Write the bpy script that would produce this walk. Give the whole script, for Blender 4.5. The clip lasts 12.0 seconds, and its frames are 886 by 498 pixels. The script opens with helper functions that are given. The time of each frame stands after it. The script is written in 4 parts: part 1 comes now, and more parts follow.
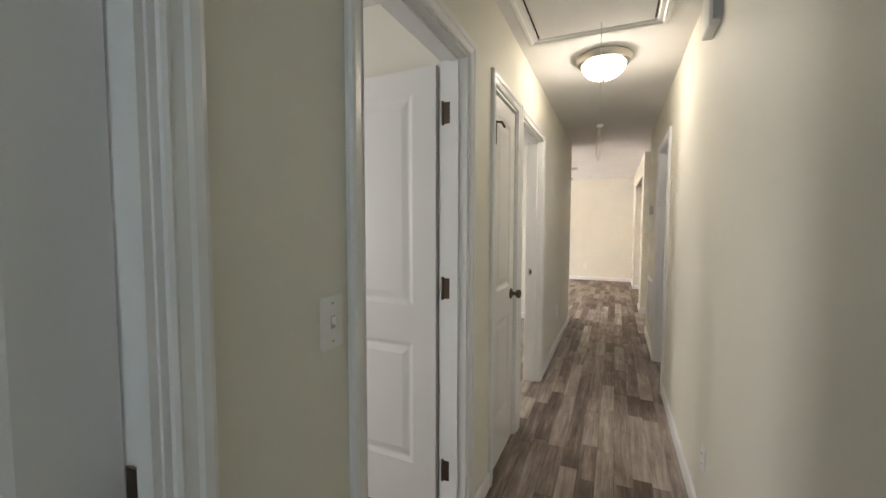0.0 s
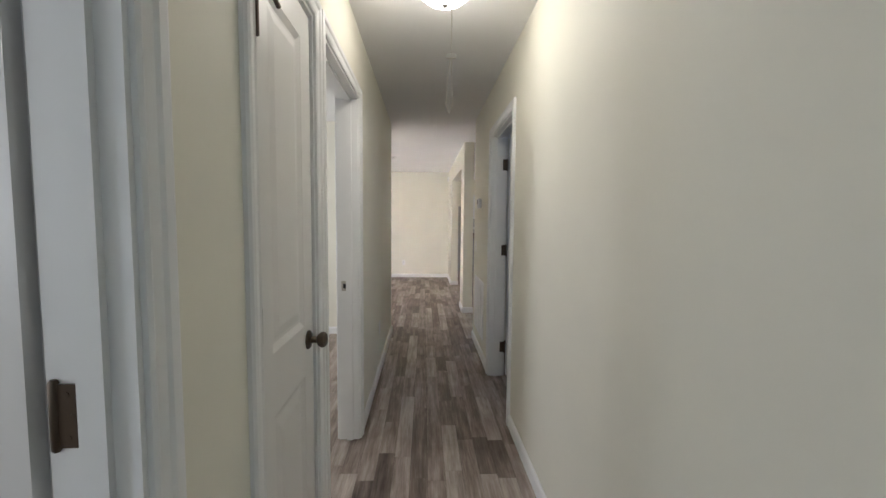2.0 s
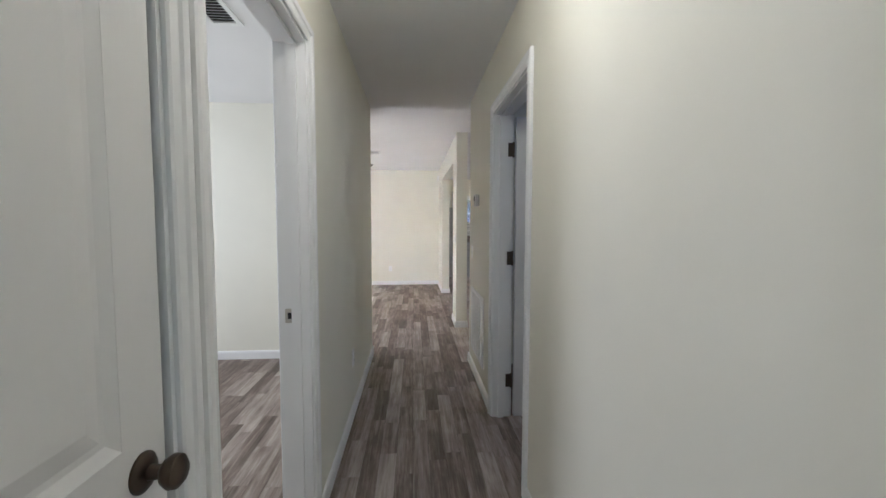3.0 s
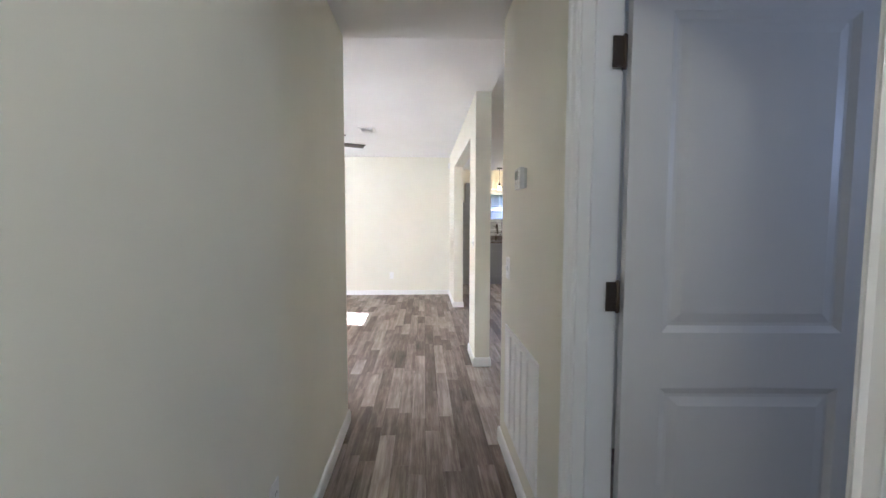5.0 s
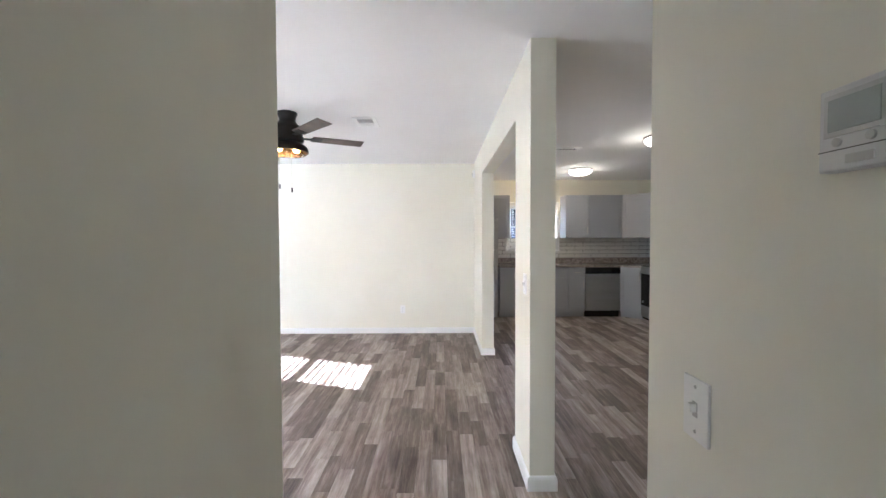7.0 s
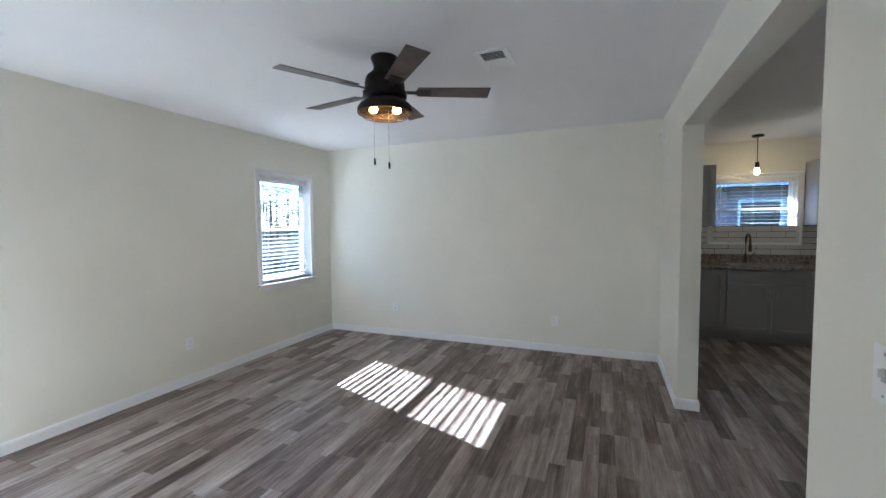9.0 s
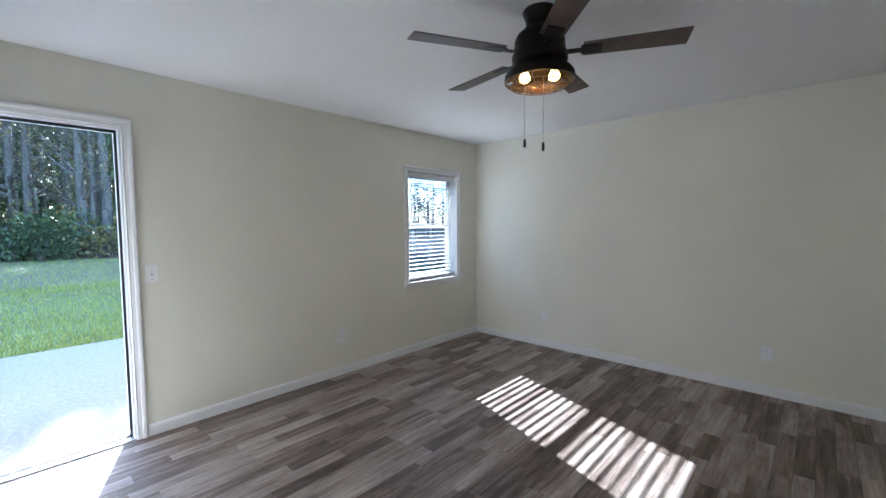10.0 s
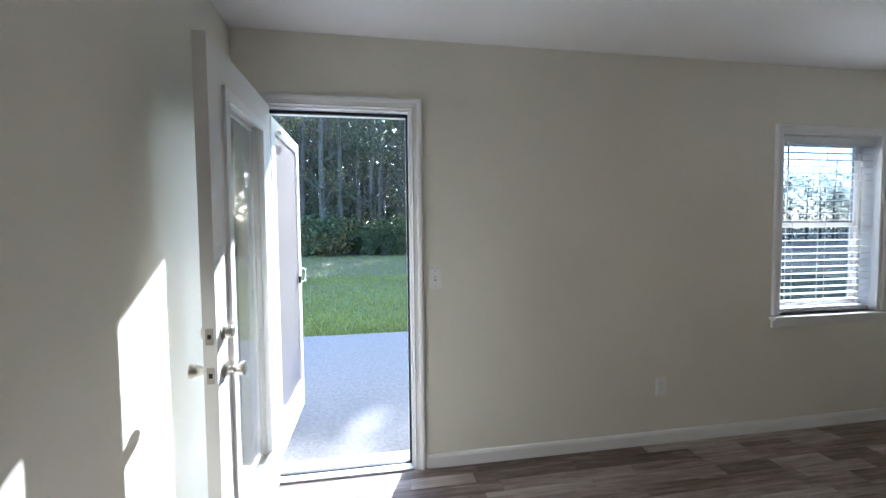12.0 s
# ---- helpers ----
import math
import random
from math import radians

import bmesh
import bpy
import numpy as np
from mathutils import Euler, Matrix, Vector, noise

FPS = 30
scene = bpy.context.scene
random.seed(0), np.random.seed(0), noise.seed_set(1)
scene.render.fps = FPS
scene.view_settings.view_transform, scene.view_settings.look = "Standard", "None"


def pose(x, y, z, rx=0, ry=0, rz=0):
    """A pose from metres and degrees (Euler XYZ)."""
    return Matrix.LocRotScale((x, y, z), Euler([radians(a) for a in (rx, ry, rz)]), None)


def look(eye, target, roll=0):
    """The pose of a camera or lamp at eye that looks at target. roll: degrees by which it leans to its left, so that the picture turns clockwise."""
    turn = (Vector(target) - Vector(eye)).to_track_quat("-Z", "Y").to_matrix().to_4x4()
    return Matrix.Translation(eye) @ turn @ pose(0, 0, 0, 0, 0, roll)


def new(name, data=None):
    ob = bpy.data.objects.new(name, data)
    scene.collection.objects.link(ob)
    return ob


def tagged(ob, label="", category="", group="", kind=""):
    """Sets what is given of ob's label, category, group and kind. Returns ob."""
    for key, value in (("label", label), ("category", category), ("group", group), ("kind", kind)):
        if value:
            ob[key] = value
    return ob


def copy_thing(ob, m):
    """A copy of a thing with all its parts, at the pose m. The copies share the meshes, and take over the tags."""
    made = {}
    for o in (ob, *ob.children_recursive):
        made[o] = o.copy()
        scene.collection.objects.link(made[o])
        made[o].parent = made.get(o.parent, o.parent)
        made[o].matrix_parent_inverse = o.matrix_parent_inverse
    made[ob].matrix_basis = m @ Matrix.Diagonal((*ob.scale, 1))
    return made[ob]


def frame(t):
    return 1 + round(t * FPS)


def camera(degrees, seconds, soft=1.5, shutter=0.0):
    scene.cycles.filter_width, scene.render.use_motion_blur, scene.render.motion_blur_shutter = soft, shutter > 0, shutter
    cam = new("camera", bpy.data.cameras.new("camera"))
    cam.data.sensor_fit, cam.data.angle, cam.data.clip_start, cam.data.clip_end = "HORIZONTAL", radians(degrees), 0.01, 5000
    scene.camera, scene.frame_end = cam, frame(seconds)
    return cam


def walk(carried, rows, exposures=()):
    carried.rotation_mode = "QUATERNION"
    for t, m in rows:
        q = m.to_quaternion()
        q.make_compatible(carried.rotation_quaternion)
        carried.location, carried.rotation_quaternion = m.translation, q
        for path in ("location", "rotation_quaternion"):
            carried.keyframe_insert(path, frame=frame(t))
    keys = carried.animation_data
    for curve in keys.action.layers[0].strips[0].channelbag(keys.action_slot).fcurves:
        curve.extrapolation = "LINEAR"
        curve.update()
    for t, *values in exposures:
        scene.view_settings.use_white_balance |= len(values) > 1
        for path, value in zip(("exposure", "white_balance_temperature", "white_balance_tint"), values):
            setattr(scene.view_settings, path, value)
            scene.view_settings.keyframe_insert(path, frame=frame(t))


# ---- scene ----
cam = camera(95.4, 12.0)
PATH = [
    (0, (0.244, 0.563, 1.343), (-0.539, 2.4, 1.223), 0.1),
    (0.5, (0.107, 0.691, 1.354), (-0.252, 2.653, 1.208), 0.1),
    (1, (0.066, 0.885, 1.348), (-0.025, 2.877, 1.192), 0.3),
    (1.5, (0.082, 1.215, 1.356), (0.123, 3.208, 1.206), 0.5),
    (2, (0.061, 1.599, 1.337), (0.155, 3.592, 1.195), 0.5),
    (2.5, (0.074, 1.952, 1.333), (0.201, 3.943, 1.193), 0.4),
    (3, (0.097, 2.327, 1.32), (0.24, 4.318, 1.193), 0.1),
    (5, (0.17, 3.79, 1.313), (0.264, 5.783, 1.177), 0.1),
    (5.5, (0.165, 4.17, 1.35), (0.222, 6.167, 1.243), -0.3),
    (6, (0.162, 4.525, 1.368), (0.199, 6.524, 1.304), -0.6),
    (6.5, (0.14, 4.842, 1.398), (0.18, 6.841, 1.343), -0.6),
    (6.7, (0.148, 4.984, 1.386), (0.18, 6.983, 1.332), -0.4),
    (8.3, (0.121, 6.027, 1.409), (-0.222, 7.995, 1.300), -0.8),
    (8.5, (0.140, 6.163, 1.425), (-0.315, 8.107, 1.315), -0.7),
    (9, (0.110, 6.430, 1.425), (-0.640, 8.283, 1.306), -0.7),
    (9.5, (0.03, 6.681, 1.417), (-1.045, 8.364, 1.305), -0.8),
    (10, (-0.126, 6.837, 1.422), (-1.49, 8.295, 1.3), -0.5),
    (10.5, (-0.297, 6.989, 1.436), (-1.913, 8.159, 1.299), -0.2),
    (11, (-0.545, 7.048, 1.398), (-2.338, 7.923, 1.264), -0.6),
    (11.5, (-0.8, 7.108, 1.37), (-2.717, 7.668, 1.27), -0.9),
    (12, (-1.135, 7.137, 1.382), (-3.105, 7.466, 1.292), -0.6),
]
walk(cam, [(t, look(eye, target, roll)) for t, eye, target, roll in PATH],
     [(0, 5.75, 6250, 13), (1.2, 5.75, 6150, 13), (2, 5.5, 5700, 11), (3, 5.55, 5350, 11), (5, 6.0, 5250, 11), (6.0, 6.15, 5200, 11), (6.7, 6.0, 5200, 11), (8.3, 4.9, 4950, 7), (9.5, 4.25, 4950, 6), (10.5, 3.8, 5200, 8), (12, 3.45, 5300, 7)])

# ---- world, sun, exposure ----
SUN = Vector((-1.35, 0.478, 0.846)).normalized()
world = bpy.data.worlds.new("World")
scene.world = world
world.use_nodes = True
wn = world.node_tree
sky = wn.nodes.new("ShaderNodeTexSky")
sky.sky_type = "NISHITA"
sky.sun_disc = False
sky.sun_elevation = math.asin(SUN.z)
sky.sun_rotation = math.atan2(SUN.x, SUN.y)
wn.links.new(sky.outputs[0], wn.nodes["Background"].inputs[0])
wn.nodes["Background"].inputs[1].default_value = 0.15


def lamp(name, kind, energy, m, color=(1, 1, 1), size=0.1, size_y=None):
    d = bpy.data.lights.new(name, kind)
    d.energy, d.color = energy, color
    if kind == "SUN":
        d.angle = radians(0.5)
    elif kind == "AREA":
        d.shape, d.size, d.size_y = "RECTANGLE", size, size_y or size
    else:
        d.shadow_soft_size = size
    ob = new(name, d)
    ob.matrix_world = m
    return ob


lamp("sun", "SUN", 2.9, look(SUN * 50, (0, 0, 0)), (1.0, 0.93, 0.84))
# added area lamps, out of view, that stand in for daylight in the side rooms
lamp("bedroom_window_light", "AREA", 0.68, pose(-3.40, 0.6, 1.45, 0, -90, 0), (1.0, 0.98, 0.94), 1.2, 1.0)
lamp("bedroom_window_light", "AREA", 0.8, pose(-3.40, 4.9, 1.45, 0, -90, 0), (1.0, 0.95, 0.90), 1.2, 1.0)
# bluish fill added in the bathroom, whose walls have no window
lamp("bathroom_window_light", "AREA", 0.06, pose(2.6, 4.4, 1.75, 0, 90, 0), (0.66, 0.74, 1.0), 0.5, 0.6)
# unseen fill added before the closed end wall to brighten the near hall
lamp("hall_end_window_light", "AREA", 0.16, pose(0.15, -1.15, 1.5, -90, 0, 0), (0.72, 0.85, 1.0), 0.7, 1.1)
# lamps that are switched on
lamp("hall_bulb", "POINT", 0.12, pose(0.148, 3.46, 2.31), (1.0, 0.86, 0.66), 0.05)
lamp("kitchen_bulb", "POINT", 0.15, pose(2.5, 9.45, 2.30), (1.0, 0.8, 0.55), 0.1)
lamp("kitchen_bulb", "POINT", 0.12, pose(2.32, 11.5, 2.30), (1.0, 0.8, 0.55), 0.1)
lamp("pendant_bulb", "POINT", 0.2, pose(1.76, 12.3, 1.99), (1.0, 0.7, 0.4), 0.03)


# ---- materials ----
def material(name):
    m = bpy.data.materials.new(name)
    m.use_nodes = True
    return m, m.node_tree, m.node_tree.nodes["Principled BSDF"]


def node(nt, kind, **values):
    n = nt.nodes.new(kind)
    for k, v in values.items():
        n.inputs[k.replace("_", " ")].default_value = v
    return n


def place(nt, scale):
    g = nt.nodes.new("ShaderNodeNewGeometry")
    m = nt.nodes.new("ShaderNodeMapping")
    m.inputs["Scale"].default_value = scale
    nt.links.new(g.outputs["Position"], m.inputs["Vector"])
    return m.outputs[0]


def ramp(nt, fac, stops):
    r = nt.nodes.new("ShaderNodeValToRGB")
    e = r.color_ramp.elements
    while len(e) < len(stops):
        e.new(0.5)
    for el, (p, c) in zip(e, stops):
        el.position, el.color = p, (*c, 1)
    nt.links.new(fac, r.inputs[0])
    return r.outputs[0]


def add_bump(nt, b, height, strength, distance):
    n = node(nt, "ShaderNodeBump", Strength=strength, Distance=distance)
    nt.links.new(height, n.inputs["Height"])
    nt.links.new(n.outputs[0], b.inputs["Normal"])


def paint(name, color, rough=0.6, vary=0.05, grain=300.0, strength=0.12, metal=0.0, stretch=(1, 1, 1), spec=0.5):
    """Painted or cast surface: faint blotches at a large scale, fine grain as relief."""
    m, nt, b = material(name)
    b.inputs["Metallic"].default_value = metal
    b.inputs["Specular IOR Level"].default_value = spec
    big = node(nt, "ShaderNodeTexNoise", Scale=1.7, Detail=4)
    nt.links.new(place(nt, stretch), big.inputs["Vector"])
    lo = tuple(c * (1 - vary) for c in color)
    hi = tuple(min(1, c * (1 + vary)) for c in color)
    nt.links.new(ramp(nt, big.outputs[0], [(0.3, lo), (0.7, hi)]), b.inputs["Base Color"])
    fine = node(nt, "ShaderNodeTexNoise", Scale=grain, Detail=3)
    nt.links.new(place(nt, stretch), fine.inputs["Vector"])
    add_bump(nt, b, fine.outputs[0], strength, 0.002)
    r = node(nt, "ShaderNodeMapRange")
    r.inputs["To Min"].default_value, r.inputs["To Max"].default_value = rough * 0.88, min(1, rough * 1.1)
    nt.links.new(big.outputs[0], r.inputs[0])
    nt.links.new(r.outputs[0], b.inputs["Roughness"])
    return m


def plank_material(name, island):
    m, nt, b = material(name)
    if island:
        rnd = nt.nodes.new("ShaderNodeNewGeometry").outputs["Random Per Island"]
    else:
        rnd = nt.nodes.new("ShaderNodeObjectInfo").outputs["Random"]
    sc = nt.nodes.new("ShaderNodeVectorMath")
    sc.operation = "SCALE"
    sc.inputs[0].default_value = (37.0, 91.0, 13.0)
    nt.links.new(rnd, sc.inputs["Scale"])

    def grain(scale, detail, s):
        n = node(nt, "ShaderNodeTexNoise", Scale=s, Detail=detail, Roughness=0.62, Distortion=0.35)
        a = nt.nodes.new("ShaderNodeVectorMath")
        nt.links.new(place(nt, scale), a.inputs[0])
        nt.links.new(sc.outputs[0], a.inputs[1])
        nt.links.new(a.outputs[0], n.inputs["Vector"])
        return n.outputs[0]

    streak = grain((26, 1.6, 1), 8, 1.0)
    fine = grain((120, 6, 1), 5, 1.0)
    patch = grain((9, 3.5, 1), 5, 1.0)

    def mix(op, a, c, *, v=None):
        n = nt.nodes.new("ShaderNodeMath")
        n.operation = op
        nt.links.new(a, n.inputs[0])
        if v is None:
            nt.links.new(c, n.inputs[1])
        else:
            n.inputs[1].default_value = v
        return n.outputs[0]

    t = mix("ADD", mix("MULTIPLY", rnd, None, v=0.30), mix("MULTIPLY", streak, None, v=0.78))
    t = mix("ADD", t, mix("MULTIPLY", patch, None, v=0.42))
    t = mix("ADD", t, mix("MULTIPLY", fine, None, v=0.36))
    t = mix("SUBTRACT", t, None, v=0.42)
    col = ramp(nt, t, [(0.20, (0.055, 0.036, 0.027)), (0.42, (0.172, 0.132, 0.110)), (0.60, (0.33, 0.275, 0.238)), (0.82, (0.54, 0.48, 0.435))])
    nt.links.new(col, b.inputs["Base Color"])
    nt.links.new(ramp(nt, streak, [(0.3, (0.42, 0.42, 0.42)), (0.7, (0.58, 0.58, 0.58))]), b.inputs["Roughness"])
    b.inputs["Specular IOR Level"].default_value = 0.35
    add_bump(nt, b, fine, 0.25, 0.0008)
    return m


def glow(name, color, strength):
    m, nt, b = material(name)
    b.inputs["Base Color"].default_value = (0.9, 0.88, 0.82, 1)
    b.inputs["Emission Color"].default_value = (*color, 1)
    b.inputs["Emission Strength"].default_value = strength
    return m


def glass(name, tint=(1, 1, 1), gloss=0.06):
    m, nt, b = material(name)
    nt.nodes.remove(b)
    tr = node(nt, "ShaderNodeBsdfTransparent", Color=(*tint, 1))
    gl = node(nt, "ShaderNodeBsdfGlossy", Roughness=0.01)
    lw = node(nt, "ShaderNodeLayerWeight", Blend=0.5)
    pw = nt.nodes.new("ShaderNodeMath")
    pw.operation = "POWER"
    nt.links.new(lw.outputs["Facing"], pw.inputs[0])
    pw.inputs[1].default_value = 4.5
    fr = nt.nodes.new("ShaderNodeMath")
    fr.operation = "MULTIPLY_ADD"
    nt.links.new(pw.outputs[0], fr.inputs[0])
    fr.inputs[1].default_value, fr.inputs[2].default_value = 0.75, 0.025
    mx = nt.nodes.new("ShaderNodeMixShader")
    nt.links.new(fr.outputs[0], mx.inputs[0])
    nt.links.new(tr.outputs[0], mx.inputs[1])
    nt.links.new(gl.outputs[0], mx.inputs[2])
    nt.links.new(mx.outputs[0], nt.nodes["Material Output"].inputs[0])
    return m


def speckle(name, stops, scale, rough, bump=0.1):
    m, nt, b = material(name)
    n = node(nt, "ShaderNodeTexNoise", Scale=scale, Detail=8, Roughness=0.75)
    nt.links.new(place(nt, (1, 1, 1)), n.inputs["Vector"])
    nt.links.new(ramp(nt, n.outputs[0], stops), b.inputs["Base Color"])
    b.inputs["Roughness"].default_value = rough
    f = node(nt, "ShaderNodeTexNoise", Scale=scale * 6, Detail=3)
    nt.links.new(place(nt, (1, 1, 1)), f.inputs["Vector"])
    add_bump(nt, b, f.outputs[0], bump, 0.004)
    return m


def leaf_material(name, dark, light):
    m, nt, b = material(name)
    g = nt.nodes.new("ShaderNodeNewGeometry")
    nt.links.new(ramp(nt, g.outputs["Random Per Island"], [(0.1, dark), (0.9, light)]), b.inputs["Base Color"])
    b.inputs["Roughness"].default_value = 0.55
    t = node(nt, "ShaderNodeBsdfTranslucent", Color=(*light, 1))
    mx = nt.nodes.new("ShaderNodeMixShader")
    mx.inputs[0].default_value = 0.15
    nt.links.new(b.outputs[0], mx.inputs[1])
    nt.links.new(t.outputs[0], mx.inputs[2])
    nt.links.new(mx.outputs[0], nt.nodes["Material Output"].inputs[0])
    return m


WALL = paint("cream_wall_paint", (0.83, 0.81, 0.71), 0.62, 0.025, 220, 0.10)
CEIL = paint("white_ceiling_paint", (0.86, 0.855, 0.85), 0.85, 0.02, 160, 0.25)
TRIM = paint("white_gloss_trim", (0.87, 0.87, 0.865), 0.32, 0.02, 90, 0.05)
DOOR = paint("white_door_paint", (0.80, 0.79, 0.775), 0.38, 0.02, 130, 0.08, stretch=(1, 1, 0.15))
PLASTIC = paint("white_plastic", (0.88, 0.88, 0.86), 0.3, 0.02, 60, 0.03)
THERMO = paint("aged_white_plastic", (0.62, 0.62, 0.62), 0.35, 0.03, 60, 0.03)
GREYPLASTIC = paint("grey_plastic", (0.48, 0.48, 0.47), 0.35, 0.04, 60, 0.03)
# near-black colour that paints the shade inside slots, holes and gaps
DARKSLOT = paint("dark_gap", (0.02, 0.02, 0.02), 0.7, 0.1)
BRONZE = paint("oil_rubbed_bronze", (0.11, 0.085, 0.065), 0.38, 0.25, 90, 0.1, 0.85)
BLACKMETAL = paint("matt_black_metal", (0.018, 0.016, 0.015), 0.4, 0.2, 90, 0.08, 0.6)
NICKEL = paint("brushed_nickel", (0.52, 0.49, 0.44), 0.3, 0.08, 200, 0.06, 1.0)
STEEL = paint("stainless_steel", (0.46, 0.46, 0.46), 0.32, 0.06, 200, 0.05, 1.0, (1, 1, 12))
BLACKGLASS = paint("black_glass", (0.010, 0.010, 0.012), 0.08, 0.1, 20, 0.0)
SCREEN = paint("grey_lcd", (0.33, 0.36, 0.34), 0.18, 0.05, 30, 0.0)
GREYCAB = paint("grey_cabinet_paint", (0.36, 0.365, 0.39), 0.42, 0.04, 120, 0.06)
GRANITE = speckle("speckled_granite", [(0.32, (0.03, 0.025, 0.025)), (0.46, (0.22, 0.18, 0.16)), (0.6, (0.42, 0.38, 0.35)), (0.75, (0.62, 0.58, 0.55))], 38, 0.18, 0.02)
TILE = paint("white_glazed_tile", (0.72, 0.71, 0.69), 0.15, 0.05, 30, 0.06)
GROUT = paint("dark_grout", (0.07, 0.065, 0.06), 0.85, 0.15)
BLADE = paint("weathered_fan_wood", (0.10, 0.072, 0.058), 0.5, 0.45, 40, 0.25, stretch=(6, 6, 6))
BLIND = paint("white_blind_slat", (0.82, 0.83, 0.84), 0.4, 0.02, 60, 0.03)
CORD = paint("white_cord", (0.75, 0.73, 0.68), 0.8, 0.05)
ALU = paint("aluminium", (0.62, 0.62, 0.62), 0.35, 0.08, 120, 0.08, 0.9)
WEATHER = paint("black_weatherstrip", (0.012, 0.012, 0.013), 0.6, 0.1)
STORMSCREEN = paint("grey_mesh_screen", (0.16, 0.14, 0.14), 0.35, 0.06, 500, 0.2)
BRICKWALL = speckle("red_brick", [(0.3, (0.20, 0.10, 0.08)), (0.5, (0.33, 0.20, 0.17)), (0.72, (0.45, 0.36, 0.33))], 14, 0.85, 0.3)
MORTAR = paint("mortar", (0.46, 0.44, 0.42), 0.9, 0.08)
SIDING = paint("pale_siding", (0.55, 0.54, 0.52), 0.7, 0.05)
SHINGLE = speckle("grey_shingle", [(0.3, (0.16, 0.17, 0.19)), (0.7, (0.30, 0.31, 0.33))], 9, 0.9, 0.3)
CONCRETE = speckle("exposed_concrete", [(0.25, (0.10, 0.093, 0.088)), (0.5, (0.16, 0.149, 0.142)), (0.75, (0.23, 0.216, 0.206))], 34, 0.85, 0.5)
BARK = speckle("grey_bark", [(0.3, (0.03, 0.025, 0.022)), (0.7, (0.095, 0.083, 0.072))], 7, 0.9, 0.6)
GRASS = leaf_material("grass_blade", (0.075, 0.105, 0.012), (0.27, 0.285, 0.042))
LEAF = leaf_material("oak_leaf", (0.018, 0.032, 0.012), (0.055, 0.08, 0.024))
LEAFB = leaf_material("autumn_leaf", (0.035, 0.04, 0.014), (0.15, 0.12, 0.035))
GLASS = glass("window_glass")
# dark tint put into the panes to dim the bright outdoor view
DIMGLASS = glass("window_glass_dimming_outdoors", (0.38, 0.42, 0.48))
AMBER = glass("amber_seeded_glass", (0.72, 0.50, 0.25))
BULB = glow("warm_bulb_glow", (1.0, 0.62, 0.22), 1.5)
BOWL = glow("frosted_bowl_glow", (1.0, 0.90, 0.74), 0.3)
DRUM = glow("kitchen_drum_glow", (1.0, 0.85, 0.6), 0.18)
PLANK = plank_material("vinyl_plank", False)
PLANKS = plank_material("vinyl_plank_field", True)
SUBFLOOR = paint("plank_joint", (0.03, 0.024, 0.02), 0.8, 0.1)

# yard: lawn that fades to bare earth and leaf litter under the trees
YARD, nt, b = material("yard_ground")
pos = place(nt, (1, 1, 1))
sep = nt.nodes.new("ShaderNodeSeparateXYZ")
nt.links.new(pos, sep.inputs[0])
mott = node(nt, "ShaderNodeTexNoise", Scale=0.9, Detail=6, Roughness=0.65)
nt.links.new(pos, mott.inputs["Vector"])
fine = node(nt, "ShaderNodeTexNoise", Scale=26, Detail=6, Roughness=0.8)
nt.links.new(pos, fine.inputs["Vector"])
lawn = ramp(nt, fine.outputs[0], [(0.3, (0.045, 0.07, 0.012)), (0.7, (0.16, 0.19, 0.045))])
dirt = ramp(nt, fine.outputs[0], [(0.3, (0.035, 0.03, 0.015)), (0.7, (0.125, 0.10, 0.05))])
fade = node(nt, "ShaderNodeMapRange")
fade.inputs["From Min"].default_value, fade.inputs["From Max"].default_value = -9.0, -16.0
nt.links.new(sep.outputs["X"], fade.inputs[0])
addn = nt.nodes.new("ShaderNodeMath")
addn.operation = "MULTIPLY_ADD"
nt.links.new(mott.outputs[0], addn.inputs[0])
addn.inputs[1].default_value = 1.6
nt.links.new(fade.outputs[0], addn.inputs[2])
edge = node(nt, "ShaderNodeMapRange")
edge.inputs["From Min"].default_value, edge.inputs["From Max"].default_value = 0.75, 1.5
nt.links.new(addn.outputs[0], edge.inputs[0])
mx = nt.nodes.new("ShaderNodeMixRGB")
nt.links.new(edge.outputs[0], mx.inputs[0])
nt.links.new(lawn, mx.inputs[1])
nt.links.new(dirt, mx.inputs[2])
nt.links.new(mx.outputs[0], b.inputs["Base Color"])
b.inputs["Roughness"].default_value = 0.95
add_bump(nt, b, fine.outputs[0], 0.8, 0.04)


# ---- mesh helpers ----
def thing(name, label, category, at=(0, 0, 0), rz=0.0, group="", kind=""):
    ob = tagged(new(name), label, category, group, kind)
    ob.empty_display_size = 0.1
    ob.matrix_world = pose(*at, 0, 0, rz)
    return ob


def mesh_of(name, bm, mat, smooth=False):
    me = bpy.data.meshes.new(name)
    bmesh.ops.recalc_face_normals(bm, faces=bm.faces[:])
    bm.to_mesh(me)
    bm.free()
    me.materials.append(mat)
    if smooth:
        me.polygons.foreach_set("use_smooth", [True] * len(me.polygons))
        me.set_sharp_from_angle(angle=radians(38))
    return me


def part(name, bm, mat, parent, label="", smooth=False, m=None):
    ob = new(name, mesh_of(name, bm, mat, smooth))
    ob.parent = parent
    if m is not None:
        ob.matrix_basis = m
    if label:
        ob["label"] = label
    return ob


def solid(name, bm, mat, label, category, kind="", smooth=False):
    return tagged(new(name, mesh_of(name, bm, mat, smooth)), label, category, "", kind)


